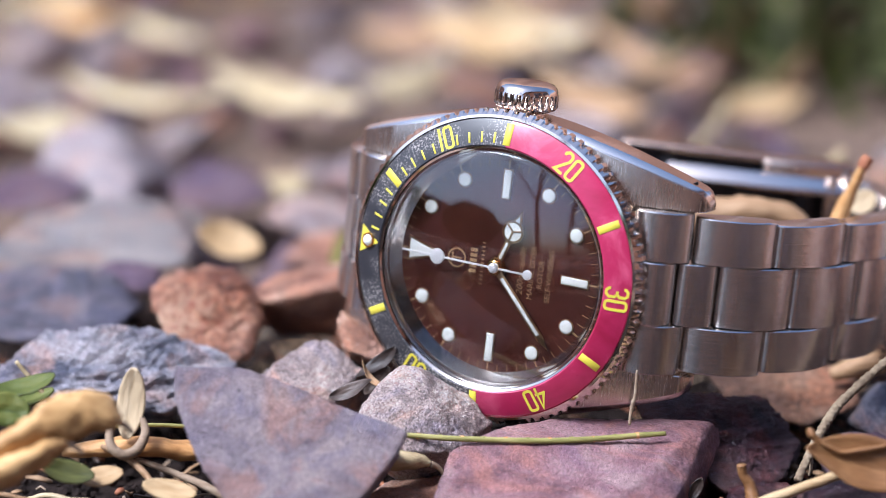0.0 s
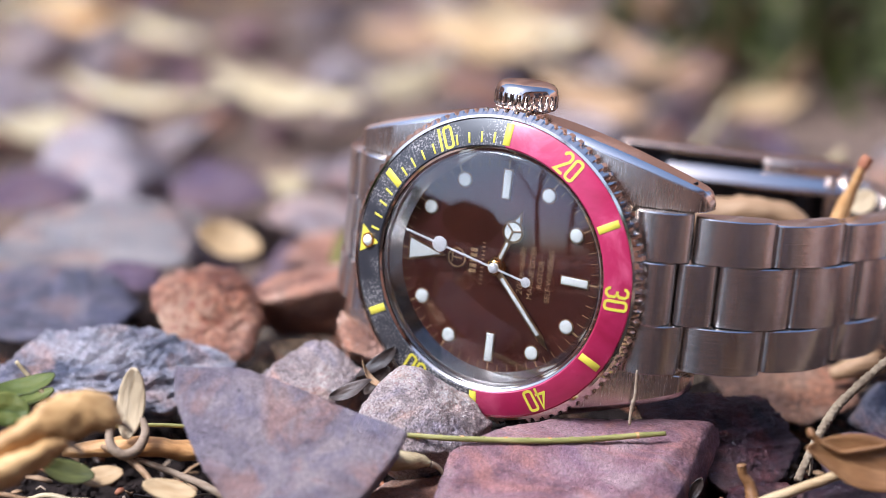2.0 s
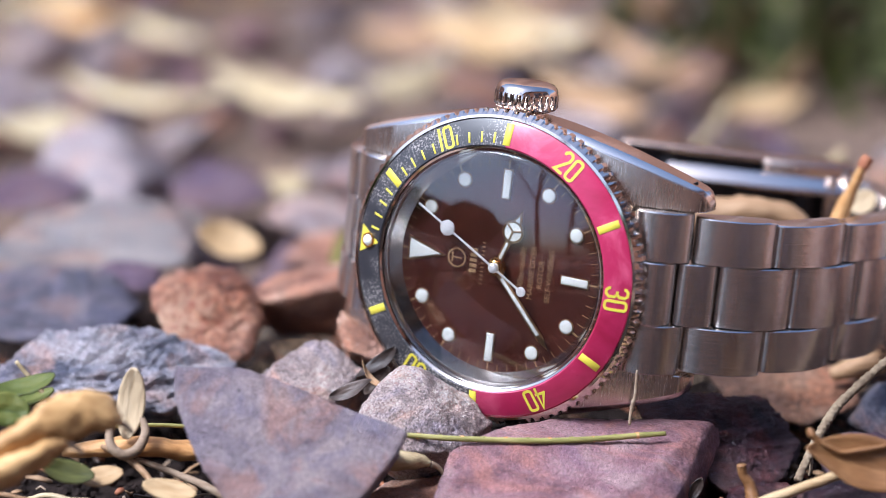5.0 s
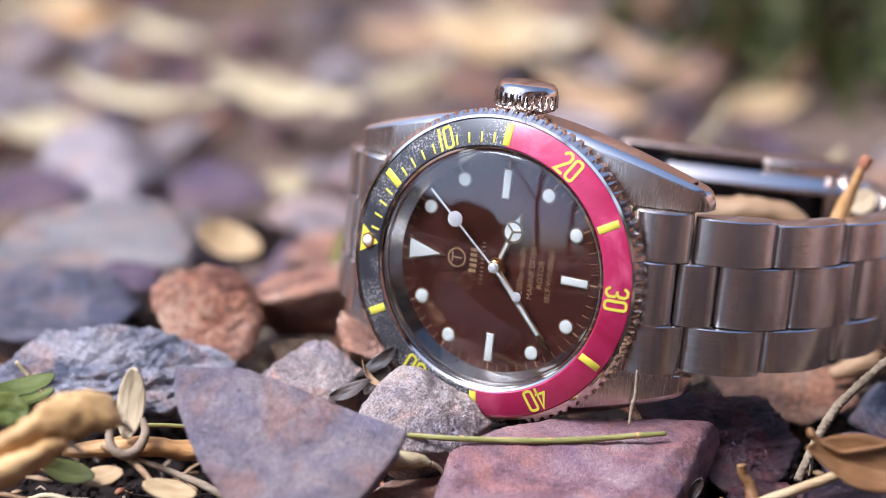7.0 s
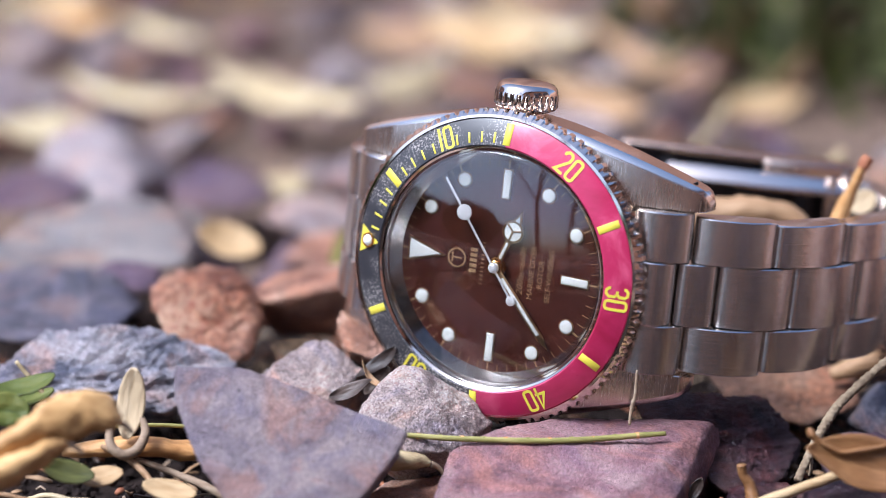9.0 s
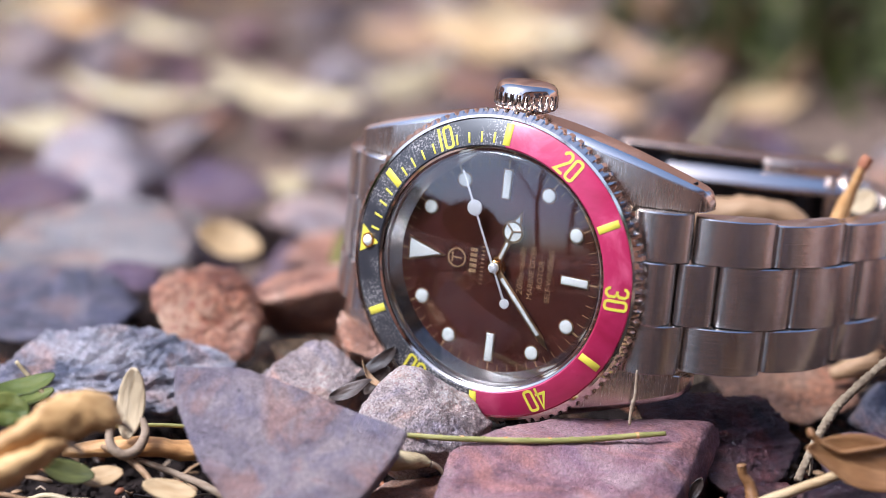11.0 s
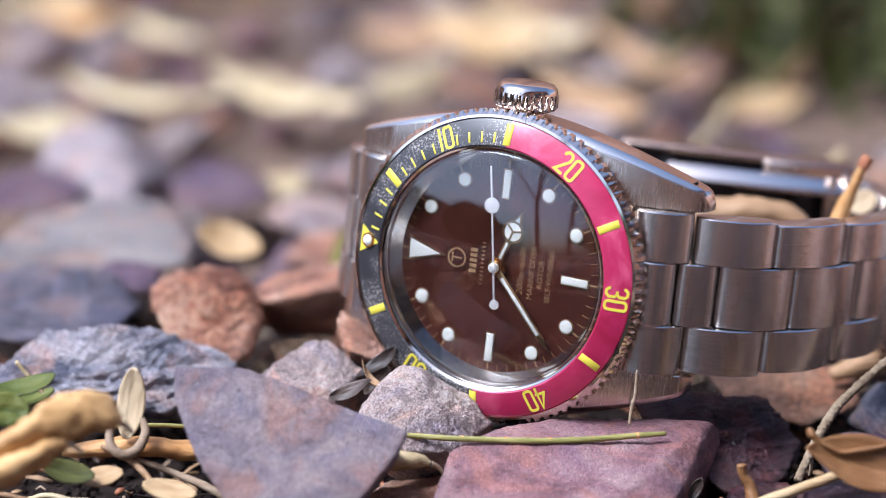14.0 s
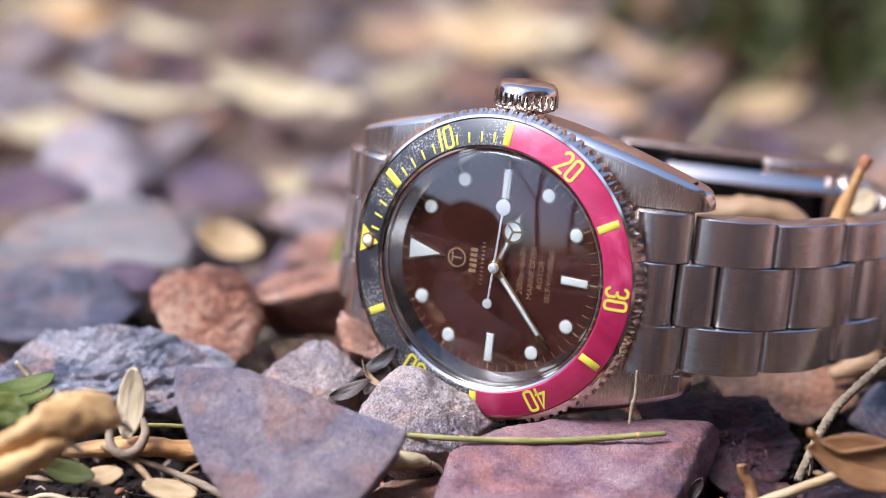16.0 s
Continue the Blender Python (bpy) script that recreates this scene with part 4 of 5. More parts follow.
def twig(name, label, category, path, radii, mat, **k):
    """A loose stem, pod or twig along its path in mm."""
    mid = sum((Vector(q) for q in path), Vector()) / len(path)
    ob = new(name, tube(name, [Vector(q) - mid for q in path], radii, mat, **k))
    ob.location = mid * MM
    if name in ('seed_pod', 'dry_pod'):
        ridge = [Vector(q) - mid + Vector((0, -0.25, 0.62 * flat_of(k) * r)) for q, r in zip(path, radii)]
        part('seam', tube('seam', ridge, [0.22] * len(ridge), mat, 8, wob=0.5), mat, ob)
        part('stalk', tube('stalk', [Vector(path[-1]) - mid, Vector(path[-1]) - mid + Vector((0.9, 0.3, -0.5)), Vector(path[-1]) - mid + Vector((1.6, 0.5, -1.4))], [0.45, 0.32, 0.3], TWIG, 8), TWIG, ob)
    return tagged(ob, label, category)


twig("seed_pod", "fat twisted tan dry seed pod", "pod", [(-61.7, -36, 7.6), (-56.5, -36, 9.6), (-52.8, -35, 11.3), (-49.7, -34, 12.9), (-46.7, -33, 13.4), (-44.6, -32, 12.7), (-43.9, -31, 11.6)], [2.0, 2.6, 2.9, 2.9, 2.5, 2.0, 0.5], POD, sides=18, flat=0.6, twist=150, wob=0.2, seed=4)
twig("seed_pod", "fat tan dry seed pod, partly under another", "pod", [(-61.4, -38, 5.6), (-55.7, -38, 7.9), (-51.5, -36, 9.6), (-49.1, -35, 10.3)], [2.0, 2.3, 1.8, 0.6], POD, sides=18, flat=0.7, twist=60, wob=0.24, seed=9)
twig("pod_husk", "flat orange-brown dry husk", "pod", [(-52.8, -13, 2.5), (-48.1, -13, 3), (-43.3, -13, 3.2), (-37.9, -12, 2.4), (-33.2, -12, 1.9)], [1.2, 2.3, 2.5, 2.5, 2.0], RUST_TWIG, sides=16, flat=0.5, wob=0.1, seed=2)
twig("tendril", "curled grey-brown dry tendril", "tendril", [(-43, -15, 7.7), (-42.4, -16, 5.9), (-43.3, -17, 4.1), (-44.9, -18, 3.7), (-46.3, -18, 4.8), (-46.5, -17, 6.4), (-45.7, -16, 7.5)], [0.35, 0.55, 0.65, 0.65, 0.6, 0.5, 0.3], TWIG, sides=10)
twig("twig", "thin pale broken twig", "twig", [(-43.9, -14, 2.1), (-39.7, -15, 0.7), (-36.3, -16, -0.4), (-32.9, -17, -1.9)], [0.3, 0.45, 0.5, 0.5], TWIG, sides=10, wob=0.3)
twig("twig", "short dark broken twig", "twig", [(-47.8, -15, 3.9), (-44.2, -17, 2.7), (-41.7, -19, 0.9), (-40.6, -21, -1.3)], [0.3, 0.4, 0.4, 0.4], BROWN, sides=10, wob=0.3)
twig("seed_pod", "small straw-coloured husk under the slab", "pod", [(-16.7, -14, 1.8), (-13.3, -14, 1.8), (-10.2, -13, 1.5), (-8.4, -13, 1)], [0.8, 1.5, 1.4, 0.4], STRAW, sides=14, flat=0.8, wob=0.15, seed=5)
stalk = twig("grass_stalk", "jointed green-yellow grass stalk lying on the slab", "stalk", [(-47, -10, 4.8), (-40.8, -10, 5), (-26.4, -10, 4.1), (-12.6, -12, 4.4), (-5.8, -12.6, 4.1), (4.4, -12.6, 3.8), (11.3, -12.2, 3.9), (16.8, -11.6, 4.2), (20.1, -11.2, 4.3)], [0.22, 0.25, 0.28, 0.32, 0.36, 0.38, 0.38, 0.36, 0.28], GREEN_STEM, sides=10)
twig("twig", "hair-thin upright brown twig", "twig", [(16.5, -11, 12.2), (16.3, -11, 9), (16, -11, 8), (15.7, -11, 5.3)], [0.12, 0.22, 0.26, 0.18], TWIG, sides=8, wob=0.3)
twig("twig", "pale knobbly scaly twig leaning across the stones", "twig", [(53.7, 3, 13.1), (48.4, 1, 9.9), (43.2, -3, 6.7), (40.9, -5, 4.8), (38.3, -9, 2), (36.1, -12, -1.4)], [0.5, 0.54, 0.55, 0.58, 0.55, 0.5], KNOBBLY, sides=16, wob=0.3, seed=3, fine=60, knobs=2.3)
twig("twig", "smooth pale yellow stick", "stick", [(27.5, -22, -2), (34.2, -21, 0.1), (40.9, -20, 2.3), (47.7, -19, 4.7)], [0.62, 0.62, 0.66, 0.66], TAN, sides=14, wob=0.08)
twig("twig", "small rusty broken stub", "twig", [(30.1, -19, -2.6), (29.7, -18, -0.3), (28.8, -18, 1.3), (28.6, -18, 2.5)], [0.95, 0.8, 0.55, 0.6], AMBER, sides=12, wob=0.2)
stub = twig("twig", "broken rust-tipped twig standing inside the bracelet", "twig", [(44.3, 24, 19.9), (45.7, 24, 24.2), (46.8, 23, 27.4), (47.8, 22, 30.2), (48.6, 22, 31.8)], [1.3, 1.1, 0.75, 0.6, 0.75], RUST_TWIG, sides=14, wob=0.2, seed=8)
twig("dry_pod", "arched tan dry pod inside the bracelet loop", "pod", [(20.9, 30, 15.0), (23.9, 30, 20.6), (28.4, 30, 22.6), (35.2, 30, 22.9), (40.5, 30, 21.4), (43.4, 28, 17.2)], [1.2, 2.0, 2.4, 2.4, 2.0, 1.2], BROWN, sides=16, flat=0.8, wob=0.2, seed=6)
twig("dry_pod", "pale dry pod fragment under the bracelet", "pod", [(44.3, 20, 2.9), (47.3, 20, 4), (51, 20, 4.8), (55.4, 20, 4.4)], [0.8, 1.5, 1.6, 1.0], BROWN, sides=14, wob=0.12, seed=7)
tagged(new("leaflet", leaf("leaflet", 9.0, 3.5, CREAM, curl=0.3, cup=0.06, seed=1)), "upright cream-white dry oval leaflet", "leaf").matrix_world = pose(-0.0441, -0.0150, 0.0093, 78, -82, 0)
tagged(new("leaflet", leaf("leaflet", 7.5, 3.4, GREEN, curl=0.4, cup=0.08, seed=2)), "glossy green oval leaflet", "leaf").matrix_world = pose(-0.0565, -0.0160, 0.0116, 22, -12, 5)
tagged(new("leaflet", leaf("leaflet", 5.5, 4.2, GREEN, curl=0.3, cup=0.08, seed=3)), "glossy green oval leaflet", "leaf").matrix_world = pose(-0.0583, -0.0200, 0.0099, 60, 10, 10)
tagged(new("leaflet", leaf("leaflet", 6.0, 2.6, GREEN, curl=0.3, cup=0.08, seed=4)), "dark green leaflet in shade", "leaf").matrix_world = pose(-0.0564, -0.0130, 0.0091, 14, -15, 20)
tagged(new("leaflet", leaf("leaflet", 6.5, 3.2, OLIVE, curl=0.4, cup=0.3, seed=5)), "dark green leaflet beneath the pods", "leaf").matrix_world = pose(-0.0511, -0.0220, 0.0027, 40, 15, 10)
tagged(new("leaflet", leaf("leaflet", 5.2, 2.8, TAN, curl=0.2, cup=0.08, seed=6)), "tan dry oval leaflet on the soil", "leaf").matrix_world = pose(-0.0473, -0.0200, 0.0017, 38, -8, 5)
tagged(new("leaflet", leaf("leaflet", 6.5, 3.0, TAN, curl=0.2, cup=0.08, seed=7)), "tan dry oval leaflet on the soil", "leaf").matrix_world = pose(-0.0392, -0.0210, 0.0003, 35, 10, -5)
tagged(new("dead_leaf", leaf("dead_leaf", 15.5, 6.6, AMBER, curl=0.5, cup=0.35, twist=35, seed=8, blunt=0.75)), "curled amber-brown dead leaf with pale rim", "leaf").matrix_world = pose(0.0423, -0.0240, 0.0044, 60, 12, 0)
twig("leaf_tip", "curled rust-orange tip of a dead leaf", "leaf", [(35.7, -24, 8.8), (36, -24, 8.1), (36.8, -24, 7.2), (38.3, -24, 6.3), (40.2, -24, 5.9), (44.7, -24, 6.6)], [0.35, 0.8, 0.75, 0.6, 0.5, 0.5], AMBER, sides=12, flat=0.6, wob=0.2)
twig("twig", "thin pale dry stalk among green leaflets", "twig", [(-58.2, -12, 13.6), (-56.4, -12, 11.3), (-54.8, -12, 9.3), (-53.2, -12, 7.2)], [0.25, 0.3, 0.3, 0.3], STRAW, sides=8)
twig("twig", "fine grey rootlet beside a scaly twig", "twig", [(37.7, -9, 1.7), (38.1, -9, -0.1), (37.9, -9, -1.7)], [0.25, 0.3, 0.2], KNOBBLY, sides=8, wob=0.4)
tagged(new("leaflet", leaf("leaflet", 10.5, 6.0, TAN, curl=0.5, cup=0.3, seed=9)), "pale yellow dry leaf leaning on a stone", "leaf").matrix_world = pose(-0.0392, 0.0760, 0.0080, 42, 16, -12)
tagged(new("leaflet", leaf("leaflet", 3.0, 1.5, BARK_SCRAP, curl=0.5, cup=0.3, seed=10)), "small grey dry leaf scrap", "leaf").matrix_world = pose(0.0235, -0.0150, -0.0015, 70, -60, 20)
tagged(new("leaf_scrap", leaf("leaf_scrap", 6.5, 2.0, BARK_SCRAP, curl=0.6, cup=0.35, twist=70, thick=0.12, seed=11)), "shrivelled brown leaf scrap beside the bezel", "leaf").matrix_world = pose(-0.0151, 0.0030, 0.0090, 40, -36, 12)
tagged(new("leaf_scrap", leaf("leaf_scrap", 6.0, 2.0, BARK_SCRAP, curl=0.5, cup=0.3, twist=-60, thick=0.12, seed=12)), "shrivelled pale leaf scrap beside the bezel", "leaf").matrix_world = pose(-0.0182, -0.0010, 0.0068, 50, -24, -8)
tagged(new("leaf_scrap", leaf("leaf_scrap", 5.0, 2.2, BARK_SCRAP, curl=0.8, cup=0.4, twist=50, thick=0.12, seed=15)), "curled dark leaf scrap between two stones", "leaf").matrix_world = pose(-0.0150, 0.0020, 0.0072, 60, -50, 10)
tagged(new("leaf_scrap", leaf("leaf_scrap", 5.0, 0.9, BROWN, curl=1.0, cup=0.4, twist=90, thick=0.12, seed=16)), "thin dry leaf scrap between two stones", "leaf").matrix_world = pose(-0.0160, 0.0010, 0.0078, 10, 35, -40)
tagged(new("leaflet", leaf("leaflet", 4.0, 3.2, CREAM, curl=0.3, cup=0.08, seed=13)), "cream rounded leaf behind the bracelet", "leaf").matrix_world = pose(0.0492, 0.0300, 0.0242, 75, -30, 0)
tagged(new("leaflet", leaf("leaflet", 8.0, 2.0, GREEN_STEM, curl=0.3, cup=0.1, seed=17)), "upright yellow-green dry leaf behind the stones", "leaf").matrix_world = pose(-0.0225, 0.0740, 0.0075, 80, -70, 0)
tagged(new("leaflet", leaf("leaflet", 1.9, 0.7, RUST_TWIG, curl=0.3, cup=0.08, thick=0.25, seed=14)), "rosy bark chip on the slab", "leaf").matrix_world = pose(0.0152, -0.0150, 0.0014, 40, -20, 20)
for k in range(12):
    jx = -3.7 + 2.65 * k
    c = Vector((jx, float(np.interp(jx, [-17.5, -3.7, 3.1, 13.3, 20.2, 25.7, 29.0], [1.4, -0.6, -1.2, -1.2, -0.8, -0.2, 0.2])), float(np.interp(jx, [-17.5, -3.7, 3.1, 13.3, 20.2, 25.7, 29.0], [-0.2, 0.1, -0.2, -0.5, -0.4, -0.1, 0.0]))))
    part("joint", tube("joint", [c - Vector((0.3, 0, 0)), c, c + Vector((0.3, 0, 0))], [0.36, 0.42, 0.38], RUST_TWIG if k % 2 else GREEN_STEM, 10), RUST_TWIG, stalk)
part("tip", tube("tip", [(1.2, -1.0, 3.7), (1.65, -1.0, 4.5), (2.05, -1.0, 5.2)], [0.75, 0.86, 0.84], RED_BARK, 12, wob=0.25), RED_BARK, stub, "rust-red broken end")


# ---------------------------------------------------------------- gravel and litter further off
rng = random.Random(11)
KINDS = [("mauve", "mauve-grey weathered stone among dry leaves"), ("plum", "plum-purple angular stone among gravel"), ("blush", "pale blush-pink stone among dry leaves"), ("red", "dull reddish stone among gravel"), ("blue", "slate-blue stone among dry leaves"),
         ("pink", "pinkish grey angular stone among gravel"), ("blush", "pale blush-pink stone among dry leaves"), ("pink", "pinkish grey angular stone among gravel"), ("orange", "orange-brown stone among dry leaves"), ("mauve", "flat mauve-grey stone among gravel")]
PROTO = []
for k in range(20):
    col, lab = KINDS[k % len(KINDS)]
    cs = []
    for i in range(13):
        v = Vector((rng.gauss(0, 1), rng.gauss(0, 1), rng.gauss(0, 1))).normalized()
        cs.append((v.x * 10 * rng.uniform(0.75, 1.1), v.y * 8 * rng.uniform(0.75, 1.1), v.z * 5.5 * rng.uniform(0.7, 1.1)))
    me, mid_ = stone_mesh("stone", cs, ROCK[col], 4, 18, 0.5, 50 + k)
    PROTO.append((me, lab))


def clear(x, y):
    """True where no placed thing stands."""
    if y < 70 and -75 < x < 62:
        return False
    if y < 100 and -85 < x < -35:
        return False
    return not (115 < y < 185 and -95 < x < -30)


count = 0
placed = []
for _ in range(4000):
    if count >= 270:
        break
    y = 70 + 480 * rng.random() ** 1.25
    x = rng.uniform(-1, 1) * (75 + 0.24 * (y + 336))
    s = rng.uniform(0.55, 1.35)
    if not clear(x, y) or (x > 60 and y > 220) or any((x - a) ** 2 + (y - b) ** 2 < (7.2 * (s + c)) ** 2 for a, b, c in placed):
        continue
    placed.append((x, y, s))
    me, lab = PROTO[rng.randrange(len(PROTO))]
    ob = tagged(new("stone", me), lab, "stone", "stones on the ground")
    ob.matrix_world = pose(x * MM, y * MM, (-8 + 4.2 * s) * MM, rng.uniform(-25, 25), rng.uniform(-25, 25), rng.uniform(0, 360)) @ Matrix.Scale(s, 4)
    count += 1
LEAVES = []
for k in range(10):
    mat, lab = ((STRAW, "curled straw-coloured dry leaf lying on gravel"), (STRAW, "long straw-coloured dry pod leaf lying on gravel"), (CREAM, "cream dry leaf lying on gravel"), (BROWN, "brown dead leaf lying on gravel"), (POD, "tan dry leaf lying on gravel"))[k % 5]
    LEAVES.append((leaf("dry_leaf", rng.uniform(26, 50), rng.uniform(4.5, 8.5), mat, rng.uniform(0.3, 1.1), rng.uniform(0.2, 0.7), rng.uniform(-60, 60), 0.5, 20 + k), lab))
for i in range(190):
    y = 80 + 460 * rng.random() ** 1.15
    x = rng.uniform(-1, 1) * (70 + 0.24 * (y + 336))
    if not clear(x, y) or (y < 330 and -110 < x < 15) or (x > 30 and y > 130):
        continue
    me, lab = LEAVES[rng.randrange(10)]
    ob = tagged(new("dry_leaf", me), lab, "leaf", "dry leaves on the gravel")
    ob.matrix_world = pose(x * MM, y * MM, rng.uniform(1, 5) * MM, rng.uniform(-30, 30), rng.uniform(-14, 14), rng.choice((0, 180)) + rng.gauss(0, 38))


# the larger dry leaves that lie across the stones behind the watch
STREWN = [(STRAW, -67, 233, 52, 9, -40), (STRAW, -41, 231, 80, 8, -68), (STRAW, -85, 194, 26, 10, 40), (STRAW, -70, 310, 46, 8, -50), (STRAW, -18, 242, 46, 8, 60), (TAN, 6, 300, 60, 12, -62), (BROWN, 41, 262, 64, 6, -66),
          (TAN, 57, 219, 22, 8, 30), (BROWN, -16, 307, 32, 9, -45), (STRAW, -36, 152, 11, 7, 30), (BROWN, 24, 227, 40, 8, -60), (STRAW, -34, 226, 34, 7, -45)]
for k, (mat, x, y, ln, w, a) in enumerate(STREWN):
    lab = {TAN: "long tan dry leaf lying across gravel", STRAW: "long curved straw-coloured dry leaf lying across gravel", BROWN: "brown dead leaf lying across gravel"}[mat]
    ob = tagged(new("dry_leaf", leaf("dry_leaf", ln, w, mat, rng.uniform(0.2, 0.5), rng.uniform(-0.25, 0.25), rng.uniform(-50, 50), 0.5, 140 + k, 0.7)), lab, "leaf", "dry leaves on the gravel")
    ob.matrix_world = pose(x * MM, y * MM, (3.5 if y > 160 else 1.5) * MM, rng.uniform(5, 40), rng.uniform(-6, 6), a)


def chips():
    """Small chips and grit that fill the gaps between the stones, the gaps' shade put into their colour."""
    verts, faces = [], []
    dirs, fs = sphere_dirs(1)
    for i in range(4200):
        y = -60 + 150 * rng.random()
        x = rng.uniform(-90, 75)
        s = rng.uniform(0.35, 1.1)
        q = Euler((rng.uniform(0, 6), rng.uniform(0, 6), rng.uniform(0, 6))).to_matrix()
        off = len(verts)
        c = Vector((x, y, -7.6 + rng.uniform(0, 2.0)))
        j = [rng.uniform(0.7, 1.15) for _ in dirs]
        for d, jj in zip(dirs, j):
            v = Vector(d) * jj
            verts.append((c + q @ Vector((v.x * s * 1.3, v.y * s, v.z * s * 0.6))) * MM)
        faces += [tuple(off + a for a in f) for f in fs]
    return mesh_of("grit", verts, faces, shade_soil.m, False)


tagged(new("grit", chips()), "grit and stone chips coloured dark for the shade between the stones", "grit", kind="stuff")

def gravel_round():
    """The gravel goes on round the camera; it shows in the steel and the glass."""
    verts, faces = [], []
    dirs, fs = sphere_dirs(2)
    for i in range(2600):
        r, a = 1000 * rng.random() ** 0.62, rng.uniform(0, 6.2832)
        x, y = r * math.cos(a), r * math.sin(a)
        if -130 < y < 560 and abs(x) < 98 + 0.26 * max(y, 0) or math.hypot(x, y + 336) < 60:
            continue
        s = rng.uniform(4, 20)
        q = Euler((rng.uniform(0, 6), rng.uniform(0, 6), rng.uniform(0, 6))).to_matrix()
        off = len(verts)
        c = Vector((x, y, -8 + s * 0.3))
        for d in dirs:
            v = Vector(d) * (1 + 0.35 * noise.noise(Vector(d) * 1.6 + Vector((i, 0, 0))))
            verts.append((c + q @ Vector((v.x * s * 1.25, v.y * s, v.z * s * 0.65))) * MM)
        faces += [tuple(off + a for a in f) for f in fs]
    me = mesh_of("gravel", verts, faces, ROCK["pink"], False)
    for k in ("orange", "blue", "orange", "wine"):
        me.materials.append(ROCK[k])
    per = len(fs)
    me.polygons.foreach_set("material_index", [((i // per) * 7) % 5 for i in range(len(faces))])
    return tagged(new("gravel", me), "mixed pink, mauve and rust gravel stones", "gravel", kind="stuff")


gravel_round()

def litter():
    """Slivers of bark, husk and leaf between the stones."""
    verts, faces, mats = [], [], []
    for i in range(1500):
        x, y = rng.uniform(-85, 70), -46 + 125 * rng.random()
        ln, w = rng.uniform(1.2, 5.0), rng.uniform(0.25, 0.9)
        q = Euler((rng.uniform(-0.7, 0.7), rng.uniform(-0.4, 0.4), rng.uniform(0, 6))).to_matrix()
        c = Vector((x, y, -6.4 + rng.uniform(0, 2.6)))
        o = len(verts)
        bend = rng.uniform(-0.5, 0.5)
        for a in (-1, 0, 1):
            for s, h in ((-1, 0), (1, 0.05), (1, -0.18), (-1, -0.22)):
                verts.append((c + q @ Vector((a * ln / 2, s * w / 2 * (1 - 0.5 * abs(a)), h + bend * (a * a)))) * MM)
        for k in (0, 4):
            for j in range(4):
                faces.append((o + k + j, o + k + (j + 1) % 4, o + k + 4 + (j + 1) % 4, o + k + 4 + j))
        faces += [(o + 3, o + 2, o + 1, o), (o + 8, o + 9, o + 10, o + 11)]
        mats += [i % 4] * 10
    me = mesh_of("litter", verts, faces, BROWN)
    for m in (BARK_SCRAP, TWIG, RED_BARK):
        me.materials.append(m)
    me.polygons.foreach_set("material_index", mats)
    return tagged(new("litter", me), "brown slivers of bark and leaf litter", "litter", kind="stuff")


litter()

# short dry twigs and stems in the gaps before the stones
for i, (x, y, z, ln) in enumerate([(-62, -27, -2.5, 16), (-55, -24, -2.5, 13), (-50, -30, -1.5, 18), (-44, -27, -2.5, 12), (-58, -19, -1.5, 14), (-40, -31, -2.5, 15), (-47, -20, -2.5, 11), (-66, -22, -1.5, 12),
                                   (-53, -16, -2.5, 12), (28, -17, -6, 8), (33, -15, -6, 9), (31, -20, -6, 10), (24, -14, -6, 7), (36, -12, -6, 8), (-9, -17, -3, 8), (-18, -8, 0, 7), (-14, 2, 2, 6), (12, 1, -3, 8)]):
    a, tilt = rng.uniform(-0.9, 0.9), rng.uniform(-0.15, 0.2)
    d = Vector((math.cos(a), math.sin(a) * 0.5, tilt)) * ln
    c = Vector((x, y, z))
    twig("twig", "short dry brown twig in the litter", "twig", [c - d * 0.5, c - d * 0.15 + Vector((0, 0, 0.5)), c + d * 0.2, c + d * 0.5], [0.28, 0.34, 0.3, 0.2], (TWIG, BROWN, STRAW)[i % 3], sides=8, wob=0.35, seed=i)


# low green plant at the edge of the gravel
plant = tagged(new("green_plant"), "low leafy green plant growing at the gravel's edge", "plant")
plant.location = (0.118, 0.325, -0.008)
for i in range(210):
    a, rad = rng.uniform(0, 6.28), 84 * rng.random() ** 0.6
    low = i % 3 > 0
    kind = (OLIVE, OLIVE, GREEN, OLIVE, BROWN if low else OLIVE)[i % 5]
    me = leaf("leaf", rng.uniform(22, 42) if low else rng.uniform(45, 80), rng.uniform(4, 9), kind, rng.uniform(0.3, 1.0), 0.3, rng.uniform(-40, 40), 0.5, 60 + i)
    ob = part("leaf", me, kind, plant)
    h = rng.uniform(4, 14) if low else rng.uniform(22, 42)
    ob.matrix_local = pose(rad * math.cos(a) * MM, rad * math.sin(a) * MM, h * MM, rng.uniform(-30, 30), -(rng.uniform(10, 50) if low else rng.uniform(50, 88)), rng.uniform(0, 360))


# ---------------------------------------------------------------- the garden behind the camera, seen only in the glass and steel, and added fences
def plain(name, color, rough, sc):
    m = Mat(name, rough)
    n = m.noise(sc, 5, 0.6)
    m.color(m.ramp(n, [(0.3, tuple(c * 0.65 for c in color)), (0.7, color)]))
    m.bump(n, 0.4, 0.02)
    return m.m


BARK = plain("bark", (0.10, 0.075, 0.06), 0.9, 8)
WALL = plain("warm_brick_render", (0.55, 0.30, 0.20), 0.85, 3)
BOARD = plain("warm_reflector_board", (0.54, 0.34, 0.25), 0.75, 4)
ROOF = plain("roof_tiles", (0.12, 0.07, 0.06), 0.8, 5)
HEDGE = plain("hedge_leaves", (0.10, 0.15, 0.035), 0.6, 6)


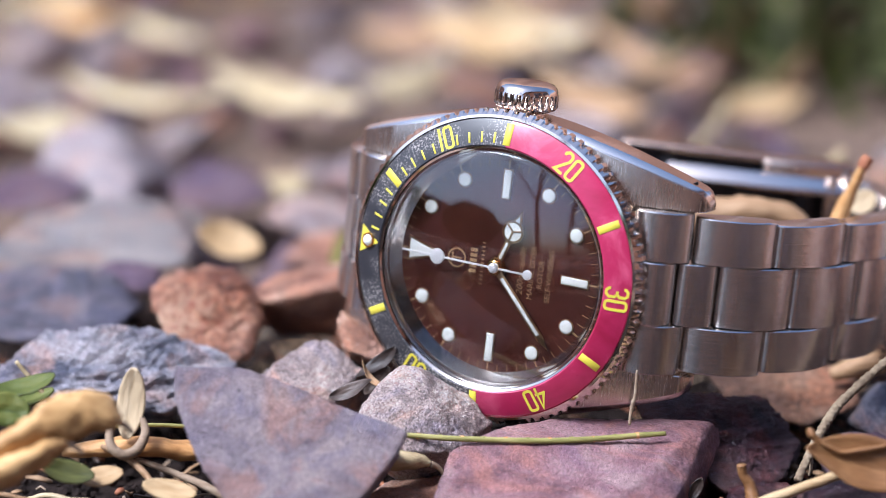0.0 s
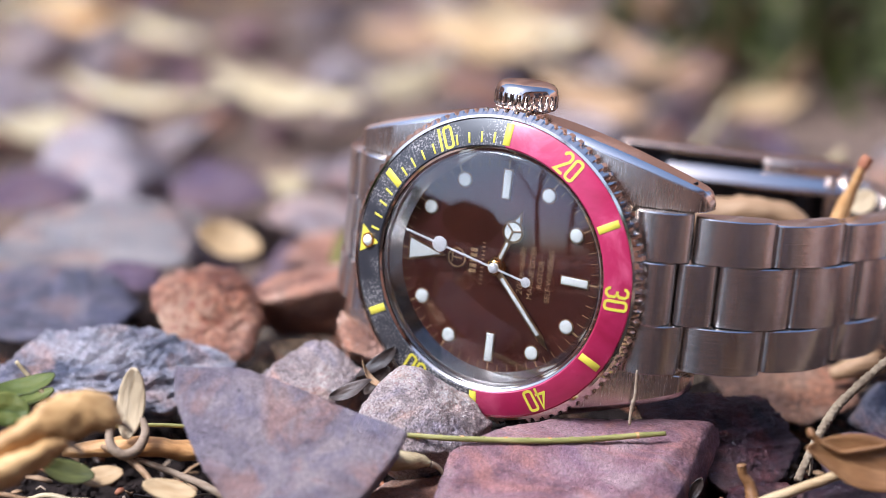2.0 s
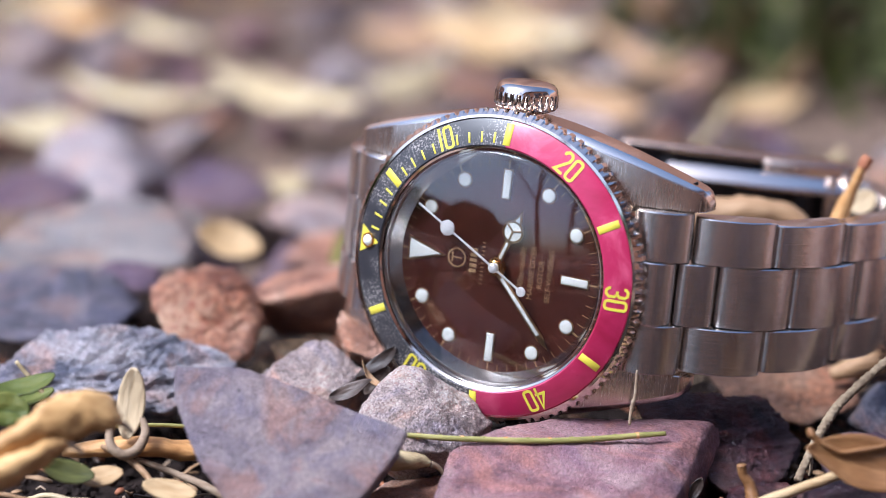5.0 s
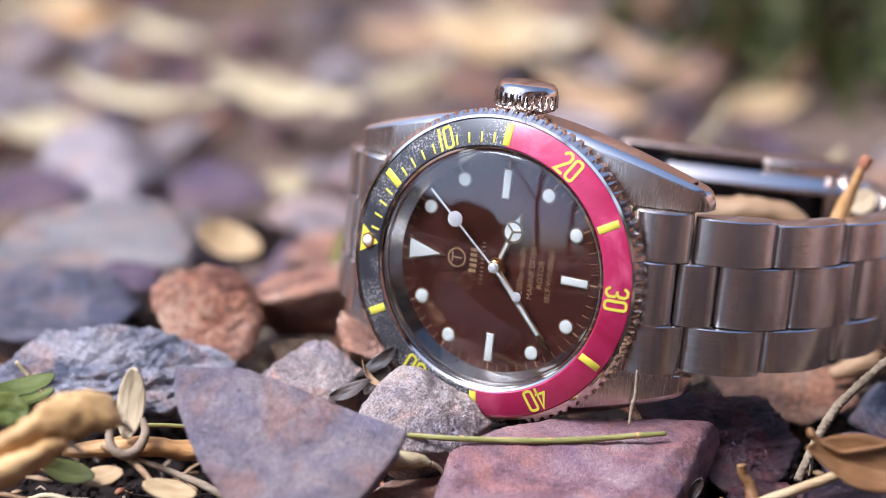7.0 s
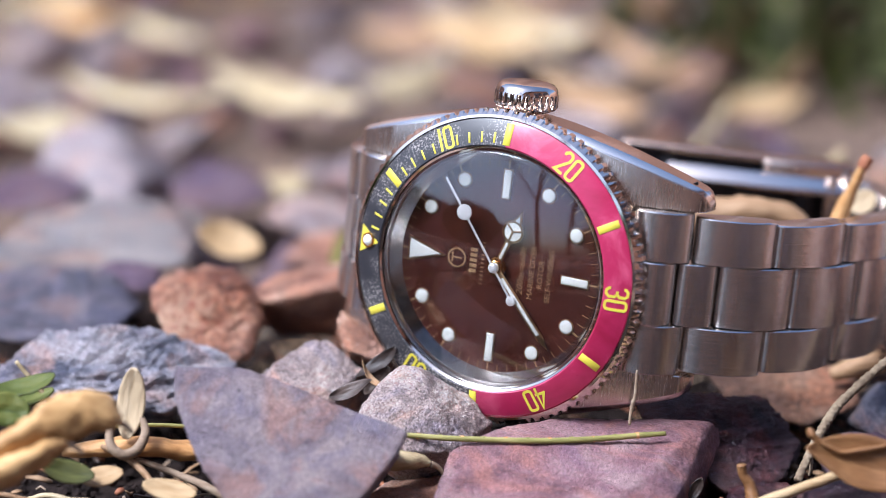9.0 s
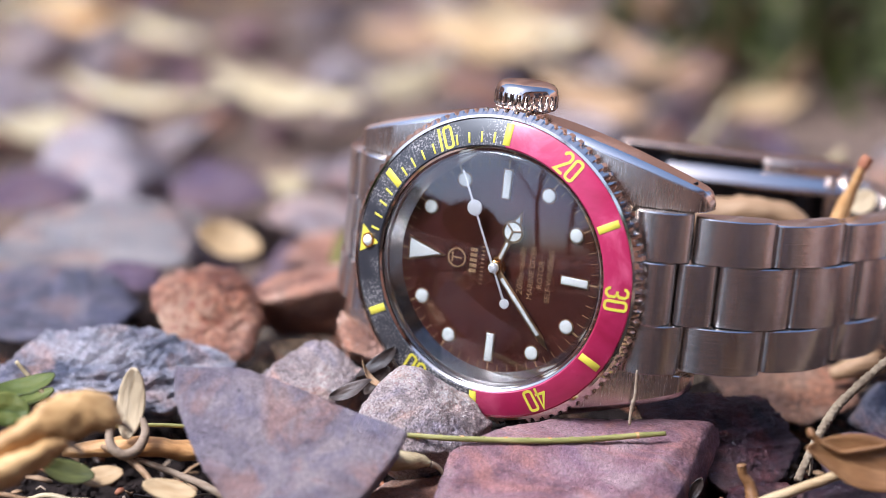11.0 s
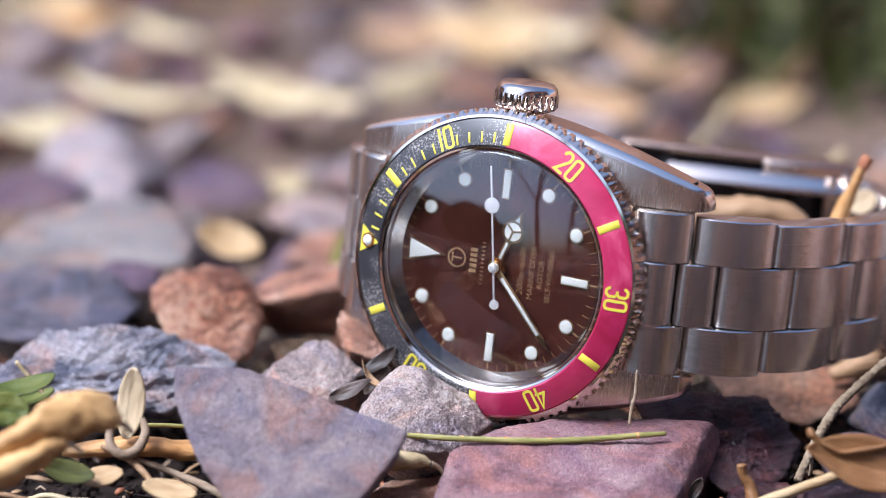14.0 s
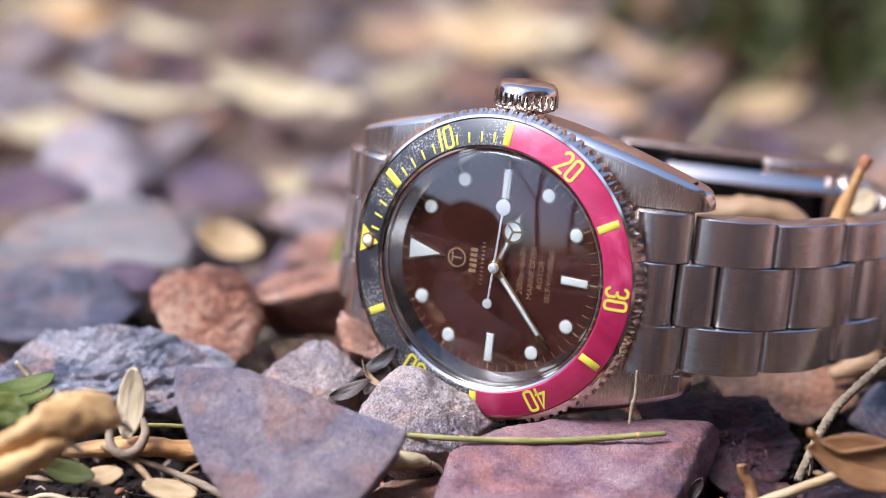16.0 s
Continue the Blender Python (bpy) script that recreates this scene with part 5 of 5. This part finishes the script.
def bare_tree(x, y, h, seed):
    """A trunk with forking bare limbs."""
    r = random.Random(seed)
    tree = tagged(new("tree"), "bare dark-barked garden tree", "tree")
    tree.location = (x, y, -0.01)
    k = 1000

    def limb(name, p, d, ln, rad, depth, parent):
        path, q = [p], p
        for i in range(4):
            d = (d + Vector((r.uniform(-0.2, 0.2), r.uniform(-0.2, 0.2), 0.06))).normalized()
            q = q + d * ln / 4
            path.append(q)
        part(name, tube(name, [v * k for v in path], [rad * k * f for f in (1, 0.9, 0.8, 0.7, 0.55)], BARK, 8, fine=3), BARK, parent)
        if depth:
            for _ in range(3):
                e = (d + Vector((r.uniform(-0.8, 0.8), r.uniform(-0.8, 0.8), r.uniform(0.0, 0.5)))).normalized()
                limb("branch", path[r.choice((2, 3, 4))], e, ln * 0.62, rad * 0.5, depth - 1, tree)

    limb("trunk", Vector((0, 0, 0)), Vector((0, 0, 1)), h, h * 0.028, 3, tree)


bare_tree(-2.6, -4.0, 2.6, 3)
bare_tree(-2.0, -4.6, 2.4, 5)


def shrub(x, y, w, h, seed, label):
    """A shrub of many small leaves round a few stems."""
    r = random.Random(seed)
    sh = tagged(new("shrub"), label, "shrub")
    sh.location = (x, y, 0)
    verts, faces = [], []
    for i in range(3500):
        v = Vector((r.gauss(0, 1), r.gauss(0, 1), r.gauss(0, 1))).normalized() * r.uniform(0.55, 1.05)
        c = Vector((v.x * w, v.y * w, h * 0.55 + v.z * h * 0.5))
        q = Euler((r.uniform(0, 6), r.uniform(0, 6), r.uniform(0, 6))).to_matrix()
        o = len(verts)
        s = r.uniform(0.04, 0.09)
        for a, b, e in ((-1, 0, 0), (0, 0.45, 0.15), (1, 0, 0), (0, -0.45, 0.15)):
            verts.append(c + q @ Vector((a * s, b * s, e * s)))
        faces.append((o, o + 1, o + 2, o + 3))
    part("foliage", mesh_of("foliage", verts, faces, HEDGE), HEDGE, sh)
    part("stem", tube("stem", [(0, 0, 0), (20, 10, h * 400), (0, 0, h * 900)], [40, 30, 8], BARK, 8), BARK, sh)


shrub(-2.7, -1.8, 0.55, 0.6, 1, "round green garden shrub")
shrub(-4.0, -0.6, 0.7, 0.7, 2, "round green garden shrub")
shrub(-1.0, -5.0, 0.8, 0.9, 3, "low green garden shrub")

house = tagged(new("house"), "single-storey rendered house with an overhanging dark roof", "house")
house.matrix_world = pose(1.9, -2.3, -0.01, 0, 0, 39.7)
part("wall", block("wall", 7000, 240, 2800, WALL, 0, 1), WALL, house).location = (0, -0.12, 1.4)
part("roof", prism("roof", [(-3800, -1500), (3800, -1500), (3800, 450), (-3800, 450)], 2810, 2960, ROOF), ROOF, house).location = (0, 0, 0)
for wx in (-2.2, 0.2, 2.3):
    wnd = part("window", block("window", 1500, 60, 1200, GLASS, 0, 1), GLASS, house)
    wnd.location = (wx, 0.035, 1.4)
    part("window_frame", frame_mesh("window_frame", rect(1640, 1340), rect(1500, 1200), 0, 60, LUME), LUME, wnd).matrix_local = pose(0, 0.01, 0, 90, 0, 0)


def fence(x, y, turn, length, h):
    """A closed board fence, out of view, added as a warm reflector for the steel."""
    f = tagged(new("fence"), "unseen red-brown board fence added for warm reflections in the steel", "fence")
    f.matrix_world = pose(x, y, -0.01, 0, 0, turn)
    me = block("board", 196, 24, h * 1000, BOARD, 4, 1)
    for i in range(int(length / 0.2)):
        part("board", me, BOARD, f).location = (-length / 2 + 0.1 + 0.2 * i, 0, h / 2)
    for z in (0.3, h - 0.3):
        part("rail", block("rail", length * 1000, 40, 90, BOARD, 4, 1), BOARD, f).location = (0, 0.05, z)


# added reflectors, their heights set by what the steel should mirror
fence(0, 3.2, 0, 7.0, 3.2)
fence(3.3, 0.0, -90, 6.4, 0.9)
fence(-3.45, 2.0, 90, 2.3, 2.0)
fence(-4.8, -1.0, 90, 8.0, 0.9)


def motions():
    """The second hand sweeps clockwise at its steady pace."""
    walk(second, [(t, pose(0, 0, 0, 0, 0, -(0.2 + 5.84 * t))) for t in range(0, 17, 1)])


motions()
